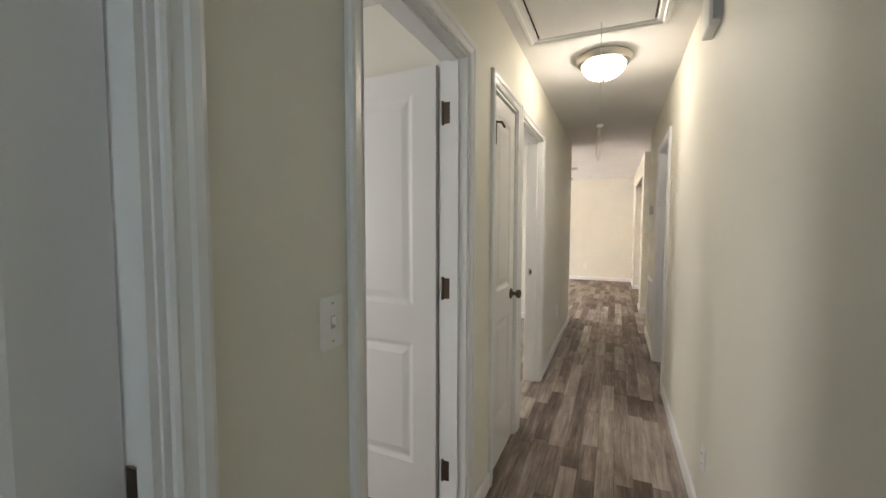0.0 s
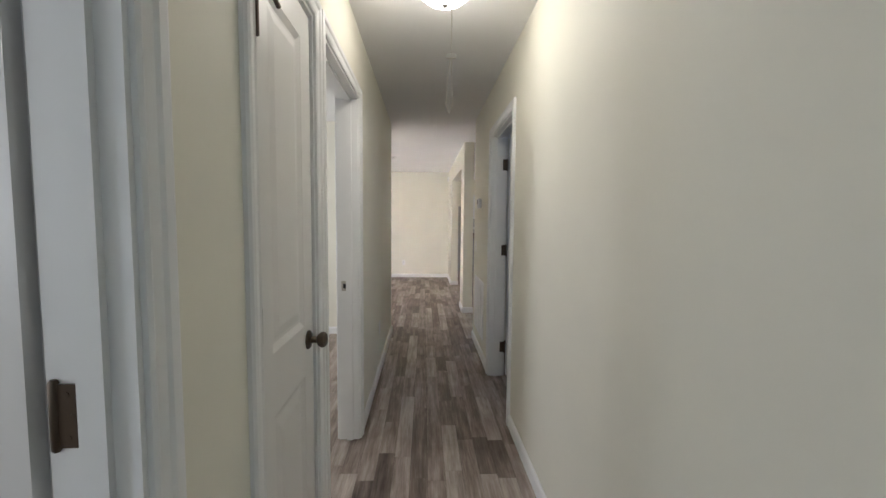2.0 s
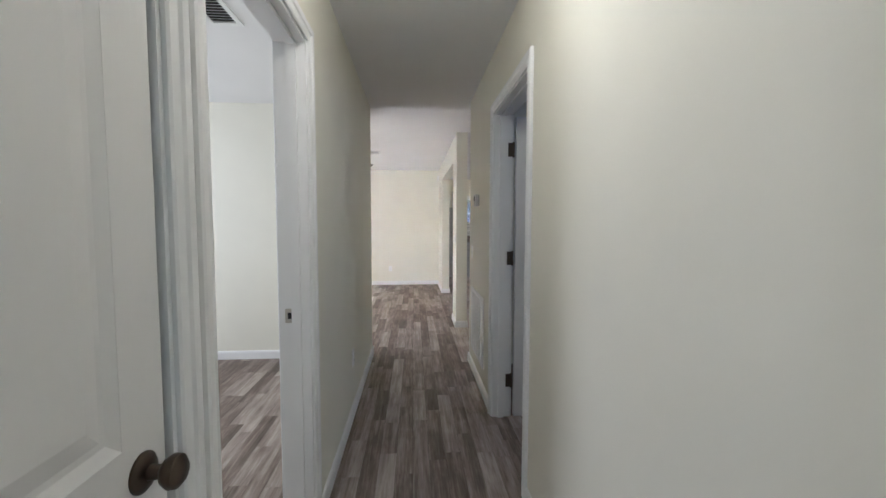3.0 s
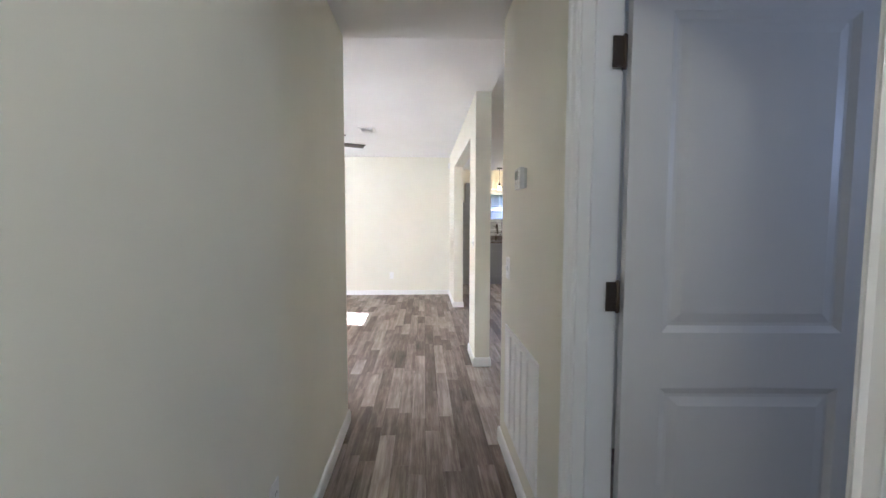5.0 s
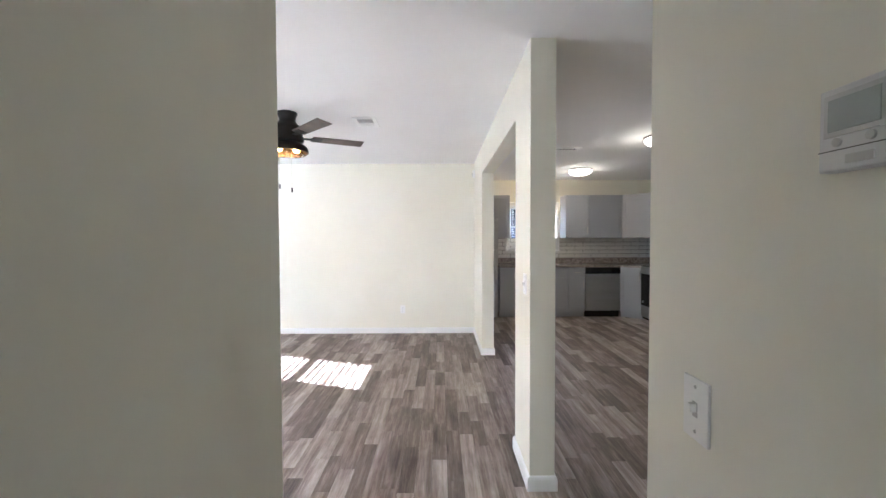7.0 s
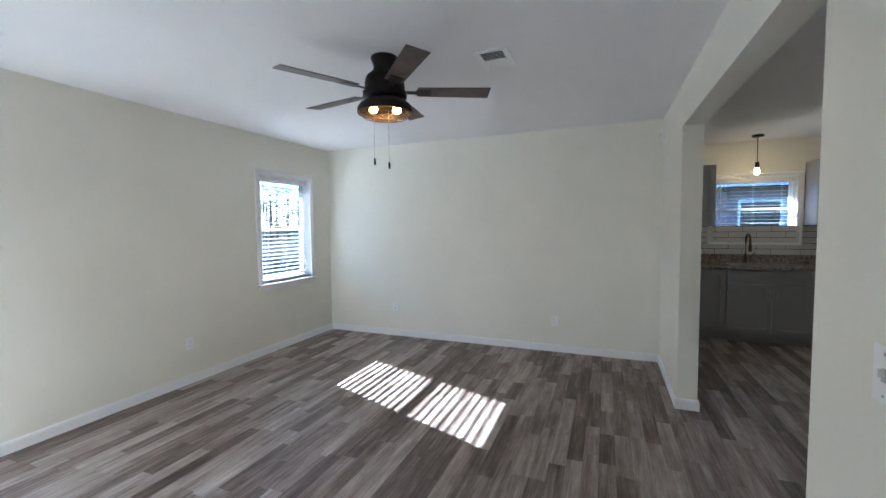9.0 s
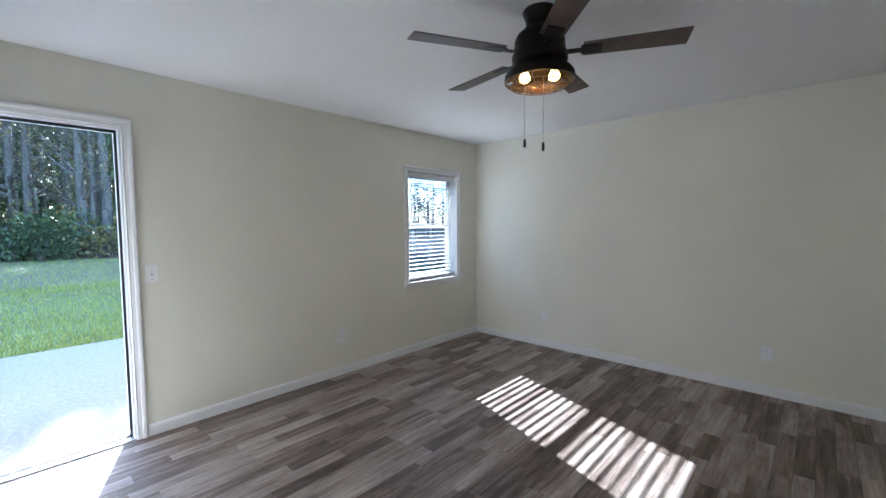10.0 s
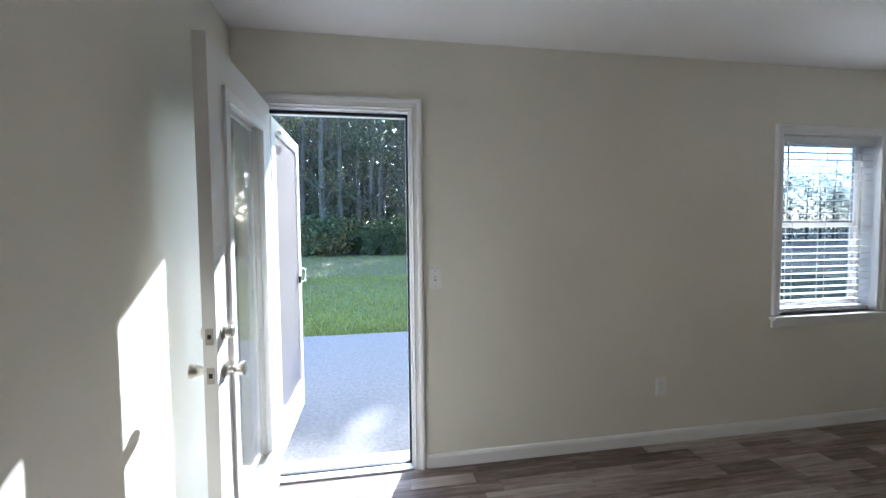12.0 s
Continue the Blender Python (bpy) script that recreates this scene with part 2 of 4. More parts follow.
def box(bm, x0, x1, y0, y1, z0, z1):
    v = [bm.verts.new((x, y, z)) for z in (z0, z1) for x, y in ((x0, y0), (x1, y0), (x1, y1), (x0, y1))]
    for f in ((0, 3, 2, 1), (4, 5, 6, 7), (0, 1, 5, 4), (1, 2, 6, 5), (2, 3, 7, 6), (3, 0, 4, 7)):
        bm.faces.new([v[i] for i in f])
    return bm


def boxed(*b, bevel=0.0, seg=2):
    bm = box(bmesh.new(), *b)
    if bevel:
        bmesh.ops.bevel(bm, geom=bm.edges[:], offset=bevel, segments=seg, affect="EDGES", profile=0.7)
    return bm


def lathe(bm, profile, seg=32, m=Matrix()):
    """Turns (radius, height) pairs round z."""
    rings = []
    for r, z in profile:
        if r < 1e-5:
            rings.append([bm.verts.new(m @ Vector((0, 0, z)))])
        else:
            rings.append([bm.verts.new(m @ Vector((r * math.cos(2 * math.pi * i / seg), r * math.sin(2 * math.pi * i / seg), z))) for i in range(seg)])
    for a, c in zip(rings, rings[1:]):
        for i in range(seg):
            j = (i + 1) % seg
            q = [a[i % len(a)], a[j % len(a)], c[j % len(c)], c[i % len(c)]]
            q = list(dict.fromkeys(q))
            if len(q) > 2:
                bm.faces.new(q)
    return bm


def tube(bm, pts, r, seg=8):
    pts = [Vector(p) for p in pts]
    rings = []
    for i, p in enumerate(pts):
        d = (pts[min(i + 1, len(pts) - 1)] - pts[max(i - 1, 0)]).normalized()
        q = d.to_track_quat("Z", "Y").to_matrix()
        rr = r[i] if isinstance(r, (list, tuple)) else r
        rings.append([bm.verts.new(p + q @ Vector((rr * math.cos(2 * math.pi * k / seg), rr * math.sin(2 * math.pi * k / seg), 0))) for k in range(seg)])
    for a, c in zip(rings, rings[1:]):
        for k in range(seg):
            bm.faces.new((a[k], a[(k + 1) % seg], c[(k + 1) % seg], c[k]))
    bm.faces.new(rings[0][::-1])
    bm.faces.new(rings[-1])
    return bm


def wall(name, axis, lo, hi, s0, s1, z1, openings=(), label="", z0=0.0, mat=None):
    """A wall lo..hi thick that runs s0..s1 along axis, with openings (a, b, sill, head)."""
    bm = bmesh.new()

    def b(a, c, p, q):
        if c - a > 1e-4 and q - p > 1e-4:
            box(bm, *((lo, hi, a, c) if axis == "y" else (a, c, lo, hi)), p, q)
    s = s0
    for a, c, p, q in sorted(openings):
        b(s, a, z0, z1)
        b(a, c, z0, p)
        b(a, c, q, z1)
        s = c
    b(s, s1, z0, z1)
    bmesh.ops.remove_doubles(bm, verts=bm.verts[:], dist=1e-5)
    return solid(name, bm, mat or WALL, label or "cream painted plaster wall", "wall", "structure")


PROFILE = ((0.0, 0.0), (0.0, 0.009), (0.006, 0.013), (0.012, 0.010), (0.030, 0.013), (0.036, 0.018), (0.050, 0.020), (0.058, 0.017), (0.062, 0.010), (0.062, 0.0))


def frame_at(axis, base, sign):
    """Maps (along, height, proud) at a wall face to the world."""
    if axis == "y":
        return lambda s, z, n: Vector((base + sign * n, s, z))
    return lambda s, z, n: Vector((s, base + sign * n, z))


def casing(parent, axis, base, sign, a, c, h, full=False, z0=0.0, name="casing"):
    """Moulded trim swept round an opening a..c wide and h high."""
    at = frame_at(axis, base, sign)
    bm = bmesh.new()
    loops = []
    for u, v in PROFILE:
        pts = [(a - u, z0 - (u if full else 0)), (a - u, h + u), (c + u, h + u), (c + u, z0 - (u if full else 0))]
        loops.append([bm.verts.new(at(s, z, v)) for s, z in pts])
    for p, q in zip(loops, loops[1:]):
        for i in range(4 if full else 3):
            j = (i + 1) % 4
            bm.faces.new((p[i], p[j], q[j], q[i]))
    return part(name, bm, TRIM, parent, "white moulded casing")


def jamb(parent, axis, lo, hi, a, c, h, stop=0.5):
    """Lining of an opening with a door stop."""
    bm = bmesh.new()

    def b(s0, s1, z0, z1, n0=lo, n1=hi):
        box(bm, *((n0, n1, s0, s1) if axis == "y" else (s0, s1, n0, n1)), z0, z1)
    b(a, a + 0.018, 0, h)
    b(c - 0.018, c, 0, h)
    b(a + 0.018, c - 0.018, h - 0.018, h)
    k = lo + (hi - lo) * stop
    b(a + 0.018, a + 0.03, 0, h - 0.018, k - 0.018, k + 0.018)
    b(c - 0.03, c - 0.018, 0, h - 0.018, k - 0.018, k + 0.018)
    b(a + 0.03, c - 0.03, h - 0.03, h - 0.018, k - 0.018, k + 0.018)
    return part("jamb", bm, TRIM, parent)


def baseboard(axis, base, sign, s0, s1, h=0.085):
    at = frame_at(axis, base, sign)
    bm = bmesh.new()
    prof = ((0, 0), (0, 0.014), (h - 0.018, 0.014), (h - 0.006, 0.010), (h, 0.004), (h, 0))
    e = [[bm.verts.new(at(s, z, n)) for z, n in prof] for s in (s0, s1)]
    for i in range(len(prof)):
        j = (i + 1) % len(prof)
        bm.faces.new((e[0][i], e[0][j], e[1][j], e[1][i]))
    bm.faces.new(e[0]), bm.faces.new(e[1][::-1])
    return solid("baseboard", bm, TRIM, "white painted wooden baseboard along the wall", "baseboard", "structure")


def panel_door(parent, w, h, t=0.035, rails=((0.24, 0.80), (0.97, 1.90)), stile=0.115, mat=None, m=None):
    """Moulded door leaf: hinge edge at x = 0, face at y = 0 and y = t, with raised panels."""
    bm = bmesh.new()
    d = 0.009
    box(bm, 0.001, w - 0.001, d, t - d, 0.001, h - 0.001)
    for y0, y1 in ((0, d), (t - d, t)):
        box(bm, 0, stile, y0, y1, 0, h)
        box(bm, w - stile, w, y0, y1, 0, h)
        zs = [0] + [z for r in rails for z in r] + [h]
        for i in range(0, len(zs), 2):
            box(bm, stile, w - stile, y0, y1, zs[i], zs[i + 1])
    leaf = part("leaf", bm, mat or DOOR, parent, m=m)
    for z0, z1 in rails:
        bm = bmesh.new()
        for y0, s in ((d, -1), (t - d, 1)):
            a = [(stile, z0), (w - stile, z0), (w - stile, z1), (stile, z1)]

            def ring(k, y):
                return [bm.verts.new((x + k * (1 if x < w / 2 else -1), y, z + k * (1 if z == z0 else -1))) for x, z in a]
            rr = [ring(0.0, y0 + s * 0.0085), ring(0.012, y0 + s * 0.004), ring(0.020, y0 + s * 0.001), ring(0.030, y0 + s * 0.001), ring(0.058, y0 + s * 0.0065)]
            for p, q in zip(rr, rr[1:]):
                for i in range(4):
                    j = (i + 1) % 4
                    bm.faces.new((p[i], p[j], q[j], q[i]))
            bm.faces.new(rr[-1])
        part("panel", bm, mat or DOOR, leaf)
    return leaf


def hinge(parent, m, mat=None):
    """Butt hinge: knuckle along z at the origin, two leaves."""
    bm = boxed(-0.002, 0.002, 0.0, 0.036, -0.044, 0.044)
    box(bm, 0.0, 0.036, -0.002, 0.002, -0.044, 0.044)
    lathe(bm, [(0, -0.05), (0.004, -0.05), (0.0065, -0.046), (0.0065, 0.046), (0.004, 0.05), (0, 0.05)], 12)
    for z in (-0.03, 0.0, 0.03):
        lathe(bm, [(0.004, 0.0), (0.004, 0.0012), (0, 0.0016)], 8, Matrix.Translation((0.018 if z else 0.025, -0.002, z)) @ pose(0, 0, 0, 90, 0, 0))
    return part("hinge", bm, mat or BRONZE, parent, "dark bronze hinge", True, m)


def knob(parent, m, mat, name="door_knob", tulip=False):
    """Door knob that points along +z of m."""
    rose = [(0, 0), (0.032, 0), (0.032, 0.004), (0.026, 0.009), (0.012, 0.012), (0.011, 0.03)]
    ball = [(0.011, 0.03), (0.021, 0.036), (0.027, 0.046), (0.026, 0.056), (0.018, 0.063), (0, 0.065)]
    if tulip:
        ball = [(0.011, 0.03), (0.016, 0.034), (0.020, 0.046), (0.026, 0.062), (0.026, 0.068), (0.02, 0.071), (0, 0.072)]
    return part(name, lathe(bmesh.new(), rose + ball, 24), mat, parent, "", True, m)


def plate(axis, base, sign, s, z, kind, label):
    """Wall plate: a toggle switch or a double outlet."""
    ob = thing("light_switch" if kind == "switch" else "wall_outlet", label, "switch" if kind == "switch" else "outlet")
    rz = {("y", 1): 90, ("y", -1): -90, ("x", 1): 180, ("x", -1): 0}[(axis, sign)]
    ob.matrix_world = pose(*frame_at(axis, base, sign)(s, z, 0), 0, 0, rz)
    bm = boxed(-0.036, 0.036, -0.006, 0.0, -0.058, 0.058, bevel=0.0025)
    part("plate", bm, PLASTIC, ob)
    if kind == "switch":
        part("toggle", boxed(-0.005, 0.005, -0.018, -0.006, -0.004, 0.012, bevel=0.002), PLASTIC, ob)
        part("toggle_slot", boxed(-0.007, 0.007, -0.0068, -0.006, -0.014, 0.014), GREYPLASTIC, ob)
    else:
        for dz in (-0.02, 0.02):
            r = part("receptacle", boxed(-0.016, 0.016, -0.0085, -0.006, dz - 0.014, dz + 0.014, bevel=0.002), PLASTIC, ob)
            for x in (-0.006, 0.006):
                part("slot", boxed(x - 0.001, x + 0.001, -0.0092, -0.0085, dz - 0.003, dz + 0.006), DARKSLOT, r)
    for dz in (-0.042, 0.042) if kind == "switch" else (0.0,):
        part("screw", lathe(bmesh.new(), [(0, 0.0015), (0.003, 0.001), (0.0035, 0)], 10, Matrix.Translation((0, -0.006, dz)) @ pose(0, 0, 0, 90, 0, 0)), GREYPLASTIC, ob)
    return ob


def vent_grille(name, label, m, w, h, slats, mat=None, vertical=False, dividers=0, e=0.028, tilt=38):
    """Louvred cover in the xy plane of m, facing +z."""
    ob = thing(name, label, "vent")
    ob.matrix_world = m
    # dark sheet painted as the shade of the duct behind the slats
    part("backing", boxed(-w / 2 + 0.01, w / 2 - 0.01, -h / 2 + 0.01, h / 2 - 0.01, 0.0005, 0.002), DARKSLOT, ob)
    bm = bmesh.new()
    for b in ((-w / 2, w / 2, -h / 2, -h / 2 + e), (-w / 2, w / 2, h / 2 - e, h / 2), (-w / 2, -w / 2 + e, -h / 2 + e, h / 2 - e), (w / 2 - e, w / 2, -h / 2 + e, h / 2 - e)):
        box(bm, *b, 0.0, 0.008)
    for i in range(dividers):
        x = -w / 2 + e + (w - 2 * e) * (i + 1) / (dividers + 1)
        box(bm, x - 0.007, x + 0.007, -h / 2 + e, h / 2 - e, 0.002, 0.0085)
    part("frame", bm, mat or PLASTIC, ob)
    shared = None
    for i in range(slats):
        y = -h / 2 + e + (h - 2 * e) * (i + 0.5) / slats
        if shared is None:
            p = part("slat", boxed(-w / 2 + e, w / 2 - e, -0.0065, 0.0065, -0.0006, 0.0006), mat or PLASTIC, ob)
            shared = p.data
        else:
            p = new("slat", shared)
            p.parent = ob
        p.matrix_basis = pose(0, y, 0.0055, tilt, 0, 0)
    return ob


# ---- the plan ----
XL, XR = -0.325, 0.624          # hall faces
T = 0.12                        # wall thickness
XW, YN, YS = -3.41, 10.987, 6.415  # living room faces: west, north, south
H, HL = 2.44, 2.44             # ceilings: hall and kitchen, living room
DH = 2.04                       # door head
XK = XR + 0.136                 # kitchen side of the living room's east wall
KN, KE, KW = 12.70, 4.10, 0.30  # kitchen: north, east and alcove faces
TOP = 2.60

YH = 6.365                      # end of the hall's west wall
wall("wall_hall_west", "y", XL - T, XL, -1.2, YH, TOP, [(0.15, 0.925, 0, DH), (1.39, 2.165, 0, DH), (2.54, 3.058, 0, DH), (3.185, 4.0, 0, DH)])
wall("wall_hall_east", "y", XR, XR + T, -1.2, 6.11, TOP, [(4.17, 4.98, 0, DH)])
wall("wall_hall_end", "x", -1.2 - T, -1.2, XL - T, XR + T, TOP)
wall("wall_living_south", "x", YS - T, YS, XW, XL - T, TOP)
wall("wall_west", "y", XW - 0.16, XW, -1.2, YN + T, TOP, [(0.1, 1.1, 0.85, 2.05), (4.4, 5.4, 0.85, 2.05), (6.52, 7.345, -0.02, 2.06), (9.785, 10.60, 0.79, 2.01)])
wall("wall_living_north", "x", YN, YN + T, XW, XK, TOP)
wall("wall_living_east", "y", XR, XK, 7.35, YN, TOP, [(7.78, 9.884, 0, 2.13)])
wall("wall_kitchen_alcove", "y", KW - T, KW, YN + T, KN, TOP)
wall("wall_kitchen_north", "x", KN, KN + 0.16, KW - T, KE + T, TOP, [(1.40, 2.30, 1.17, 1.98)])
wall("wall_kitchen_east", "y", KE, KE + T, 3.2, KN, TOP)
wall("wall_kitchen_south", "x", 5.99, 6.11, XR + T, KE, TOP)
wall("wall_bedroom_divide", "x", 3.09, 3.17, XW, -1.05, TOP)
wall("wall_closet_back", "y", -1.12, -1.05, 2.35, 3.17, TOP)
wall("wall_closet_side", "x", 2.35, 2.42, -1.05, XL - T, TOP)
wall("wall_closet_far", "x", 3.09, 3.17, -1.05, XL - T, TOP)
wall("wall_bedroom_south", "x", -1.2 - T, -1.2, XW, XL - T, TOP)
wall("wall_bath_south", "x", 3.2, 3.3, XR + T, KE, TOP)
wall("wall_bath_east", "y", 2.65, 2.75, 3.3, 5.99, TOP)

solid("ceiling_hall", boxed(XL - T - 0.001, XR + T, -1.2, YH, H, H + 0.1), CEIL, "off-white painted hall ceiling", "ceiling", "structure")
solid("ceiling_living", boxed(XW, XK - 0.001, YH + 0.001, YN, HL, HL + 0.1), CEIL, "white painted living room ceiling", "ceiling", "structure")
solid("ceiling_kitchen", boxed(XK, KE, 6.11, KN, H, H + 0.1), CEIL, "white painted kitchen ceiling", "ceiling", "structure")
solid("ceiling_alcove", boxed(KW, XK, YN + T, KN, H, H + 0.1), CEIL, "white painted ceiling over the fridge", "ceiling", "structure")
solid("ceiling_bedrooms", boxed(XW, XL - T - 0.001, -1.2, YS - T, H, H + 0.1), CEIL, "white painted bedroom ceiling", "ceiling", "structure")
solid("ceiling_bath", boxed(XR + T, KE, 3.2, 5.99, H, H + 0.1), CEIL, "white painted bathroom ceiling", "ceiling", "structure")
solid("roof", boxed(-4.79, KE + 0.5, -1.8, KN + 0.6, 2.62, 2.74), SHINGLE, "grey shingled low roof with overhanging eaves", "roof", "structure")
floor = solid("floor", boxed(XW, KE, -1.2, KN, -0.1, 0.0), SUBFLOOR, "grey-brown vinyl plank floor with a wood look", "floor", "structure")

for a in (("y", XL, 1, 1.0, 1.328), ("y", XL, 1, 2.227, 2.478), ("y", XL, 1, 4.062, YH + 0.014), ("y", XL, 1, -1.2, 0.088),
          ("y", XR, -1, -1.2, 4.108), ("y", XR, -1, 5.042, 6.124), ("x", 6.11, 1, XR - 0.014, KE),
          ("x", YS, 1, XW, XL - T), ("y", XW, 1, YS, 6.458), ("y", XW, 1, 7.407, YN), ("x", YN, -1, XW, XR),
          ("y", XR, -1, 7.336, 7.794), ("y", XR, -1, 9.87, YN), ("x", 7.35, -1, XR, XK), ("x", 7.78, 1, XR, XK), ("x", 9.884, -1, XR, XK),
          ("y", XK, 1, 7.336, 7.794), ("y", XK, 1, 9.87, YN),
          ("x", YS - T, -1, XW, XL - T), ("x", 3.17, 1, XW, XL - T), ("y", XW, 1, 3.17, YS - T), ("y", XW, 1, -1.2, 3.09), ("x", 3.09, -1, XW, -1.12)):
    baseboard(*a)


# ---- doors of the hall ----
def doorway(name, axis, lo, hi, a, c, h, label, sides, stop=0.5):
    ob = thing(name, label, "door", kind="structure")
    jamb(ob, axis, lo, hi, a - 0.003, c + 0.003, h + 0.003, stop)
    for base, sign in sides:
        casing(ob, axis, base, sign, a + 0.004, c - 0.004, h - 0.004)
    return ob


# unseen windows, added only to back the bedroom fill lamps
for n, y in (("window_3", 0.6), ("window_4", 4.9)):
    ob = thing(n, "unseen bedroom window added behind a fill lamp, closed by a white shade", "window", kind="structure")
    part("shade", boxed(XW - 0.09, XW - 0.08, y - 0.5, y + 0.5, 0.85, 2.05), BLIND, ob)


def strike(parent, x, y, z, sy):
    bm = boxed(x - 0.014, x + 0.03, y - 0.0015, y + 0.0015, z - 0.029, z + 0.029)
    ob = part("strike_plate", bm, NICKEL if sy > 0 else BRONZE, parent, "metal strike plate")
    part("latch_hole", boxed(x - 0.004, x + 0.014, y - 0.0024, y + 0.0024, z - 0.013, z + 0.013), DARKSLOT, ob)


# near doorway, leaf swung away into its room
d = doorway("door_1", "y", XL - T, XL, 0.15, 0.925, DH, "closed white two-panel door near the hall's end", [(XL, 1)], 0.8)
panel_door(d, 0.735, 2.0, m=pose(XL - 0.085, 0.17, 0.012, 0, 0, 90))
part("strike_plate", boxed(XL - 0.082, XL - 0.035, 0.905, 0.9085, 0.93, 0.99, bevel=0.001), BRONZE, d, "dark bronze strike plate")
# bedroom door, open into the room
d = doorway("door_2", "y", XL - T, XL, 1.39, 2.165, DH, "white two-panel bedroom door standing open inwards", [(XL, 1), (XL - T, -1)], 0.55)
panel_door(d, 0.735, 2.0, m=pose(XL - T - 0.016, 2.176, 0.012, 0, 0, 176))
for z in (0.26, 1.07, 1.81):
    hinge(d, pose(XL - T + 0.012, 2.147, z))
# linen closet, closed
d = doorway("door_3", "y", XL - T, XL, 2.54, 3.058, DH, "closed white two-panel closet door with a dark knob", [(XL, 1)], 0.3)
panel_door(d, 0.478, 2.0, m=pose(XL - 0.044, 2.556, 0.012, 0, 0, 90) @ pose(0, -0.035, 0), stile=0.10)
for z in (0.26, 1.085, 1.80):
    part("hinge", boxed(XL - 0.006, XL + 0.007, 2.535, 2.557, z - 0.045, z + 0.045, bevel=0.005), BRONZE, d, "dark bronze hinge barrel")
knob(d, pose(XL - 0.009, 2.975, 0.925, 0, 90, 0), BRONZE)
bm = tube(bmesh.new(), [(XL + 0.006, 2.560, 1.75), (XL + 0.006, 2.560, 1.86)], 0.006)
tube(bm, [(XL + 0.008, 2.560, 1.86), (XL + 0.03, 2.585, 1.862), (XL + 0.034, 2.625, 1.845)], 0.006)
part("hinge_stop", bm, BRONZE, d, "dark bronze hinge-pin door stop", True)
# second bedroom, leaf swung out of sight
d = doorway("door_4", "y", XL - T, XL, 3.185, 4.0, DH, "white cased bedroom doorway with its door swung open", [(XL, 1), (XL - T, -1)], 0.55)
strike(d, XL - 0.085, 3.981, 0.945, 1)
panel_door(d, 0.77, 2.0, m=pose(XL - T - 0.06, 3.215, 0.012, 0, 0, 172))
# bathroom door, open inwards
d = doorway("door_5", "y", XR, XR + T, 4.17, 4.98, DH, "white two-panel bathroom door standing open inwards", [(XR, -1), (XR + T, 1)], 0.45)
panel_door(d, 0.765, 2.0, m=pose(XR + T + 0.022, 4.952, 0.012, 0, 0, -3))
for z in (0.26, 1.09, 1.80):
    hinge(d, pose(XR + T + 0.004, 4.957, z) @ Matrix.Diagonal((-1, 1, 1, 1)))


# ---- hall fittings ----
plate("y", XL, 1, 1.27, 1.13, "switch", "white toggle light switch on the cream hall wall")
plate("y", XL, 1, 5.08, 0.40, "outlet", "white double outlet low on the hall wall")
plate("y", XR, -1, 2.565, 0.33, "outlet", "white double outlet above the hall baseboard")
plate("y", XR, -1, 5.93, 1.064, "switch", "white toggle light switch below the thermostat")

ob = thing("door_chime", "white plastic door chime box high on the wall", "door chime", (XR, 2.66, 2.27))
part("cover", boxed(-0.045, 0.0, -0.085, 0.085, -0.10, 0.12, bevel=0.012, seg=3), PLASTIC, ob)
part("side_shell", boxed(-0.034, 0.0, -0.10, -0.085, -0.08, 0.10, bevel=0.004), GREYPLASTIC, ob)
part("side_shell", boxed(-0.034, 0.0, 0.085, 0.10, -0.08, 0.10, bevel=0.004), GREYPLASTIC, ob)

ob = thing("thermostat", "grey-white programmable thermostat with a small display", "thermostat", (XR, 5.612, 1.506))
part("back_plate", boxed(-0.012, 0.0, -0.046, 0.050, -0.043, 0.044, bevel=0.002), GREYPLASTIC, ob, "grey mounting plate")
part("body", boxed(-0.032, -0.012, -0.050, 0.056, -0.047, 0.048, bevel=0.005, seg=3), THERMO, ob)
bz = part("bezel", boxed(-0.0335, -0.0315, -0.022, 0.048, -0.008, 0.040, bevel=0.0008), GREYPLASTIC, ob, "grey display surround")
part("display", boxed(-0.0345, -0.0335, -0.014, 0.042, -0.002, 0.034), SCREEN, bz)
for z in (0.016, 0.032):
    part("button", boxed(-0.035, -0.031, -0.042, -0.030, z - 0.005, z + 0.005, bevel=0.001), PLASTIC, ob)
for y in (0.032, -0.004):
    part("button", lathe(bmesh.new(), [(0.0055, 0), (0.005, 0.003), (0, 0.0036)], 14, pose(-0.0315, y, -0.0145, 0, -90, 0)), GREYPLASTIC, ob, "", True)
part("flap_line", boxed(-0.0324, -0.0314, -0.049, 0.055, -0.0235, -0.0225), DARKSLOT, ob)
part("badge", boxed(-0.034, -0.0314, -0.008, 0.022, -0.040, -0.030, bevel=0.001), GREYPLASTIC, ob)
for i in range(8):
    part("louvre", boxed(-0.027, -0.015, -0.0505, -0.0495, -0.030 + i * 0.008, -0.0275 + i * 0.008), GREYPLASTIC, ob)

vent_grille("return_air_grille", "white louvred return air grille low on the wall", Matrix(((0, 0, -1, XR), (-1, 0, 0, 5.645), (0, 1, 0, 0.475), (0, 0, 0, 1))), 0.63, 0.55, 30, tilt=-18)
bm = bmesh.new()
for i in range(4):
    y = 5.645 - 0.287 + 0.574 * (i + 1) / 5
    box(bm, XR - 0.014, XR - 0.002, y - 0.006, y + 0.006, 0.23, 0.72)
part("divider", bm, PLASTIC, bpy.data.objects["return_air_grille"], m=bpy.data.objects["return_air_grille"].matrix_world.inverted())

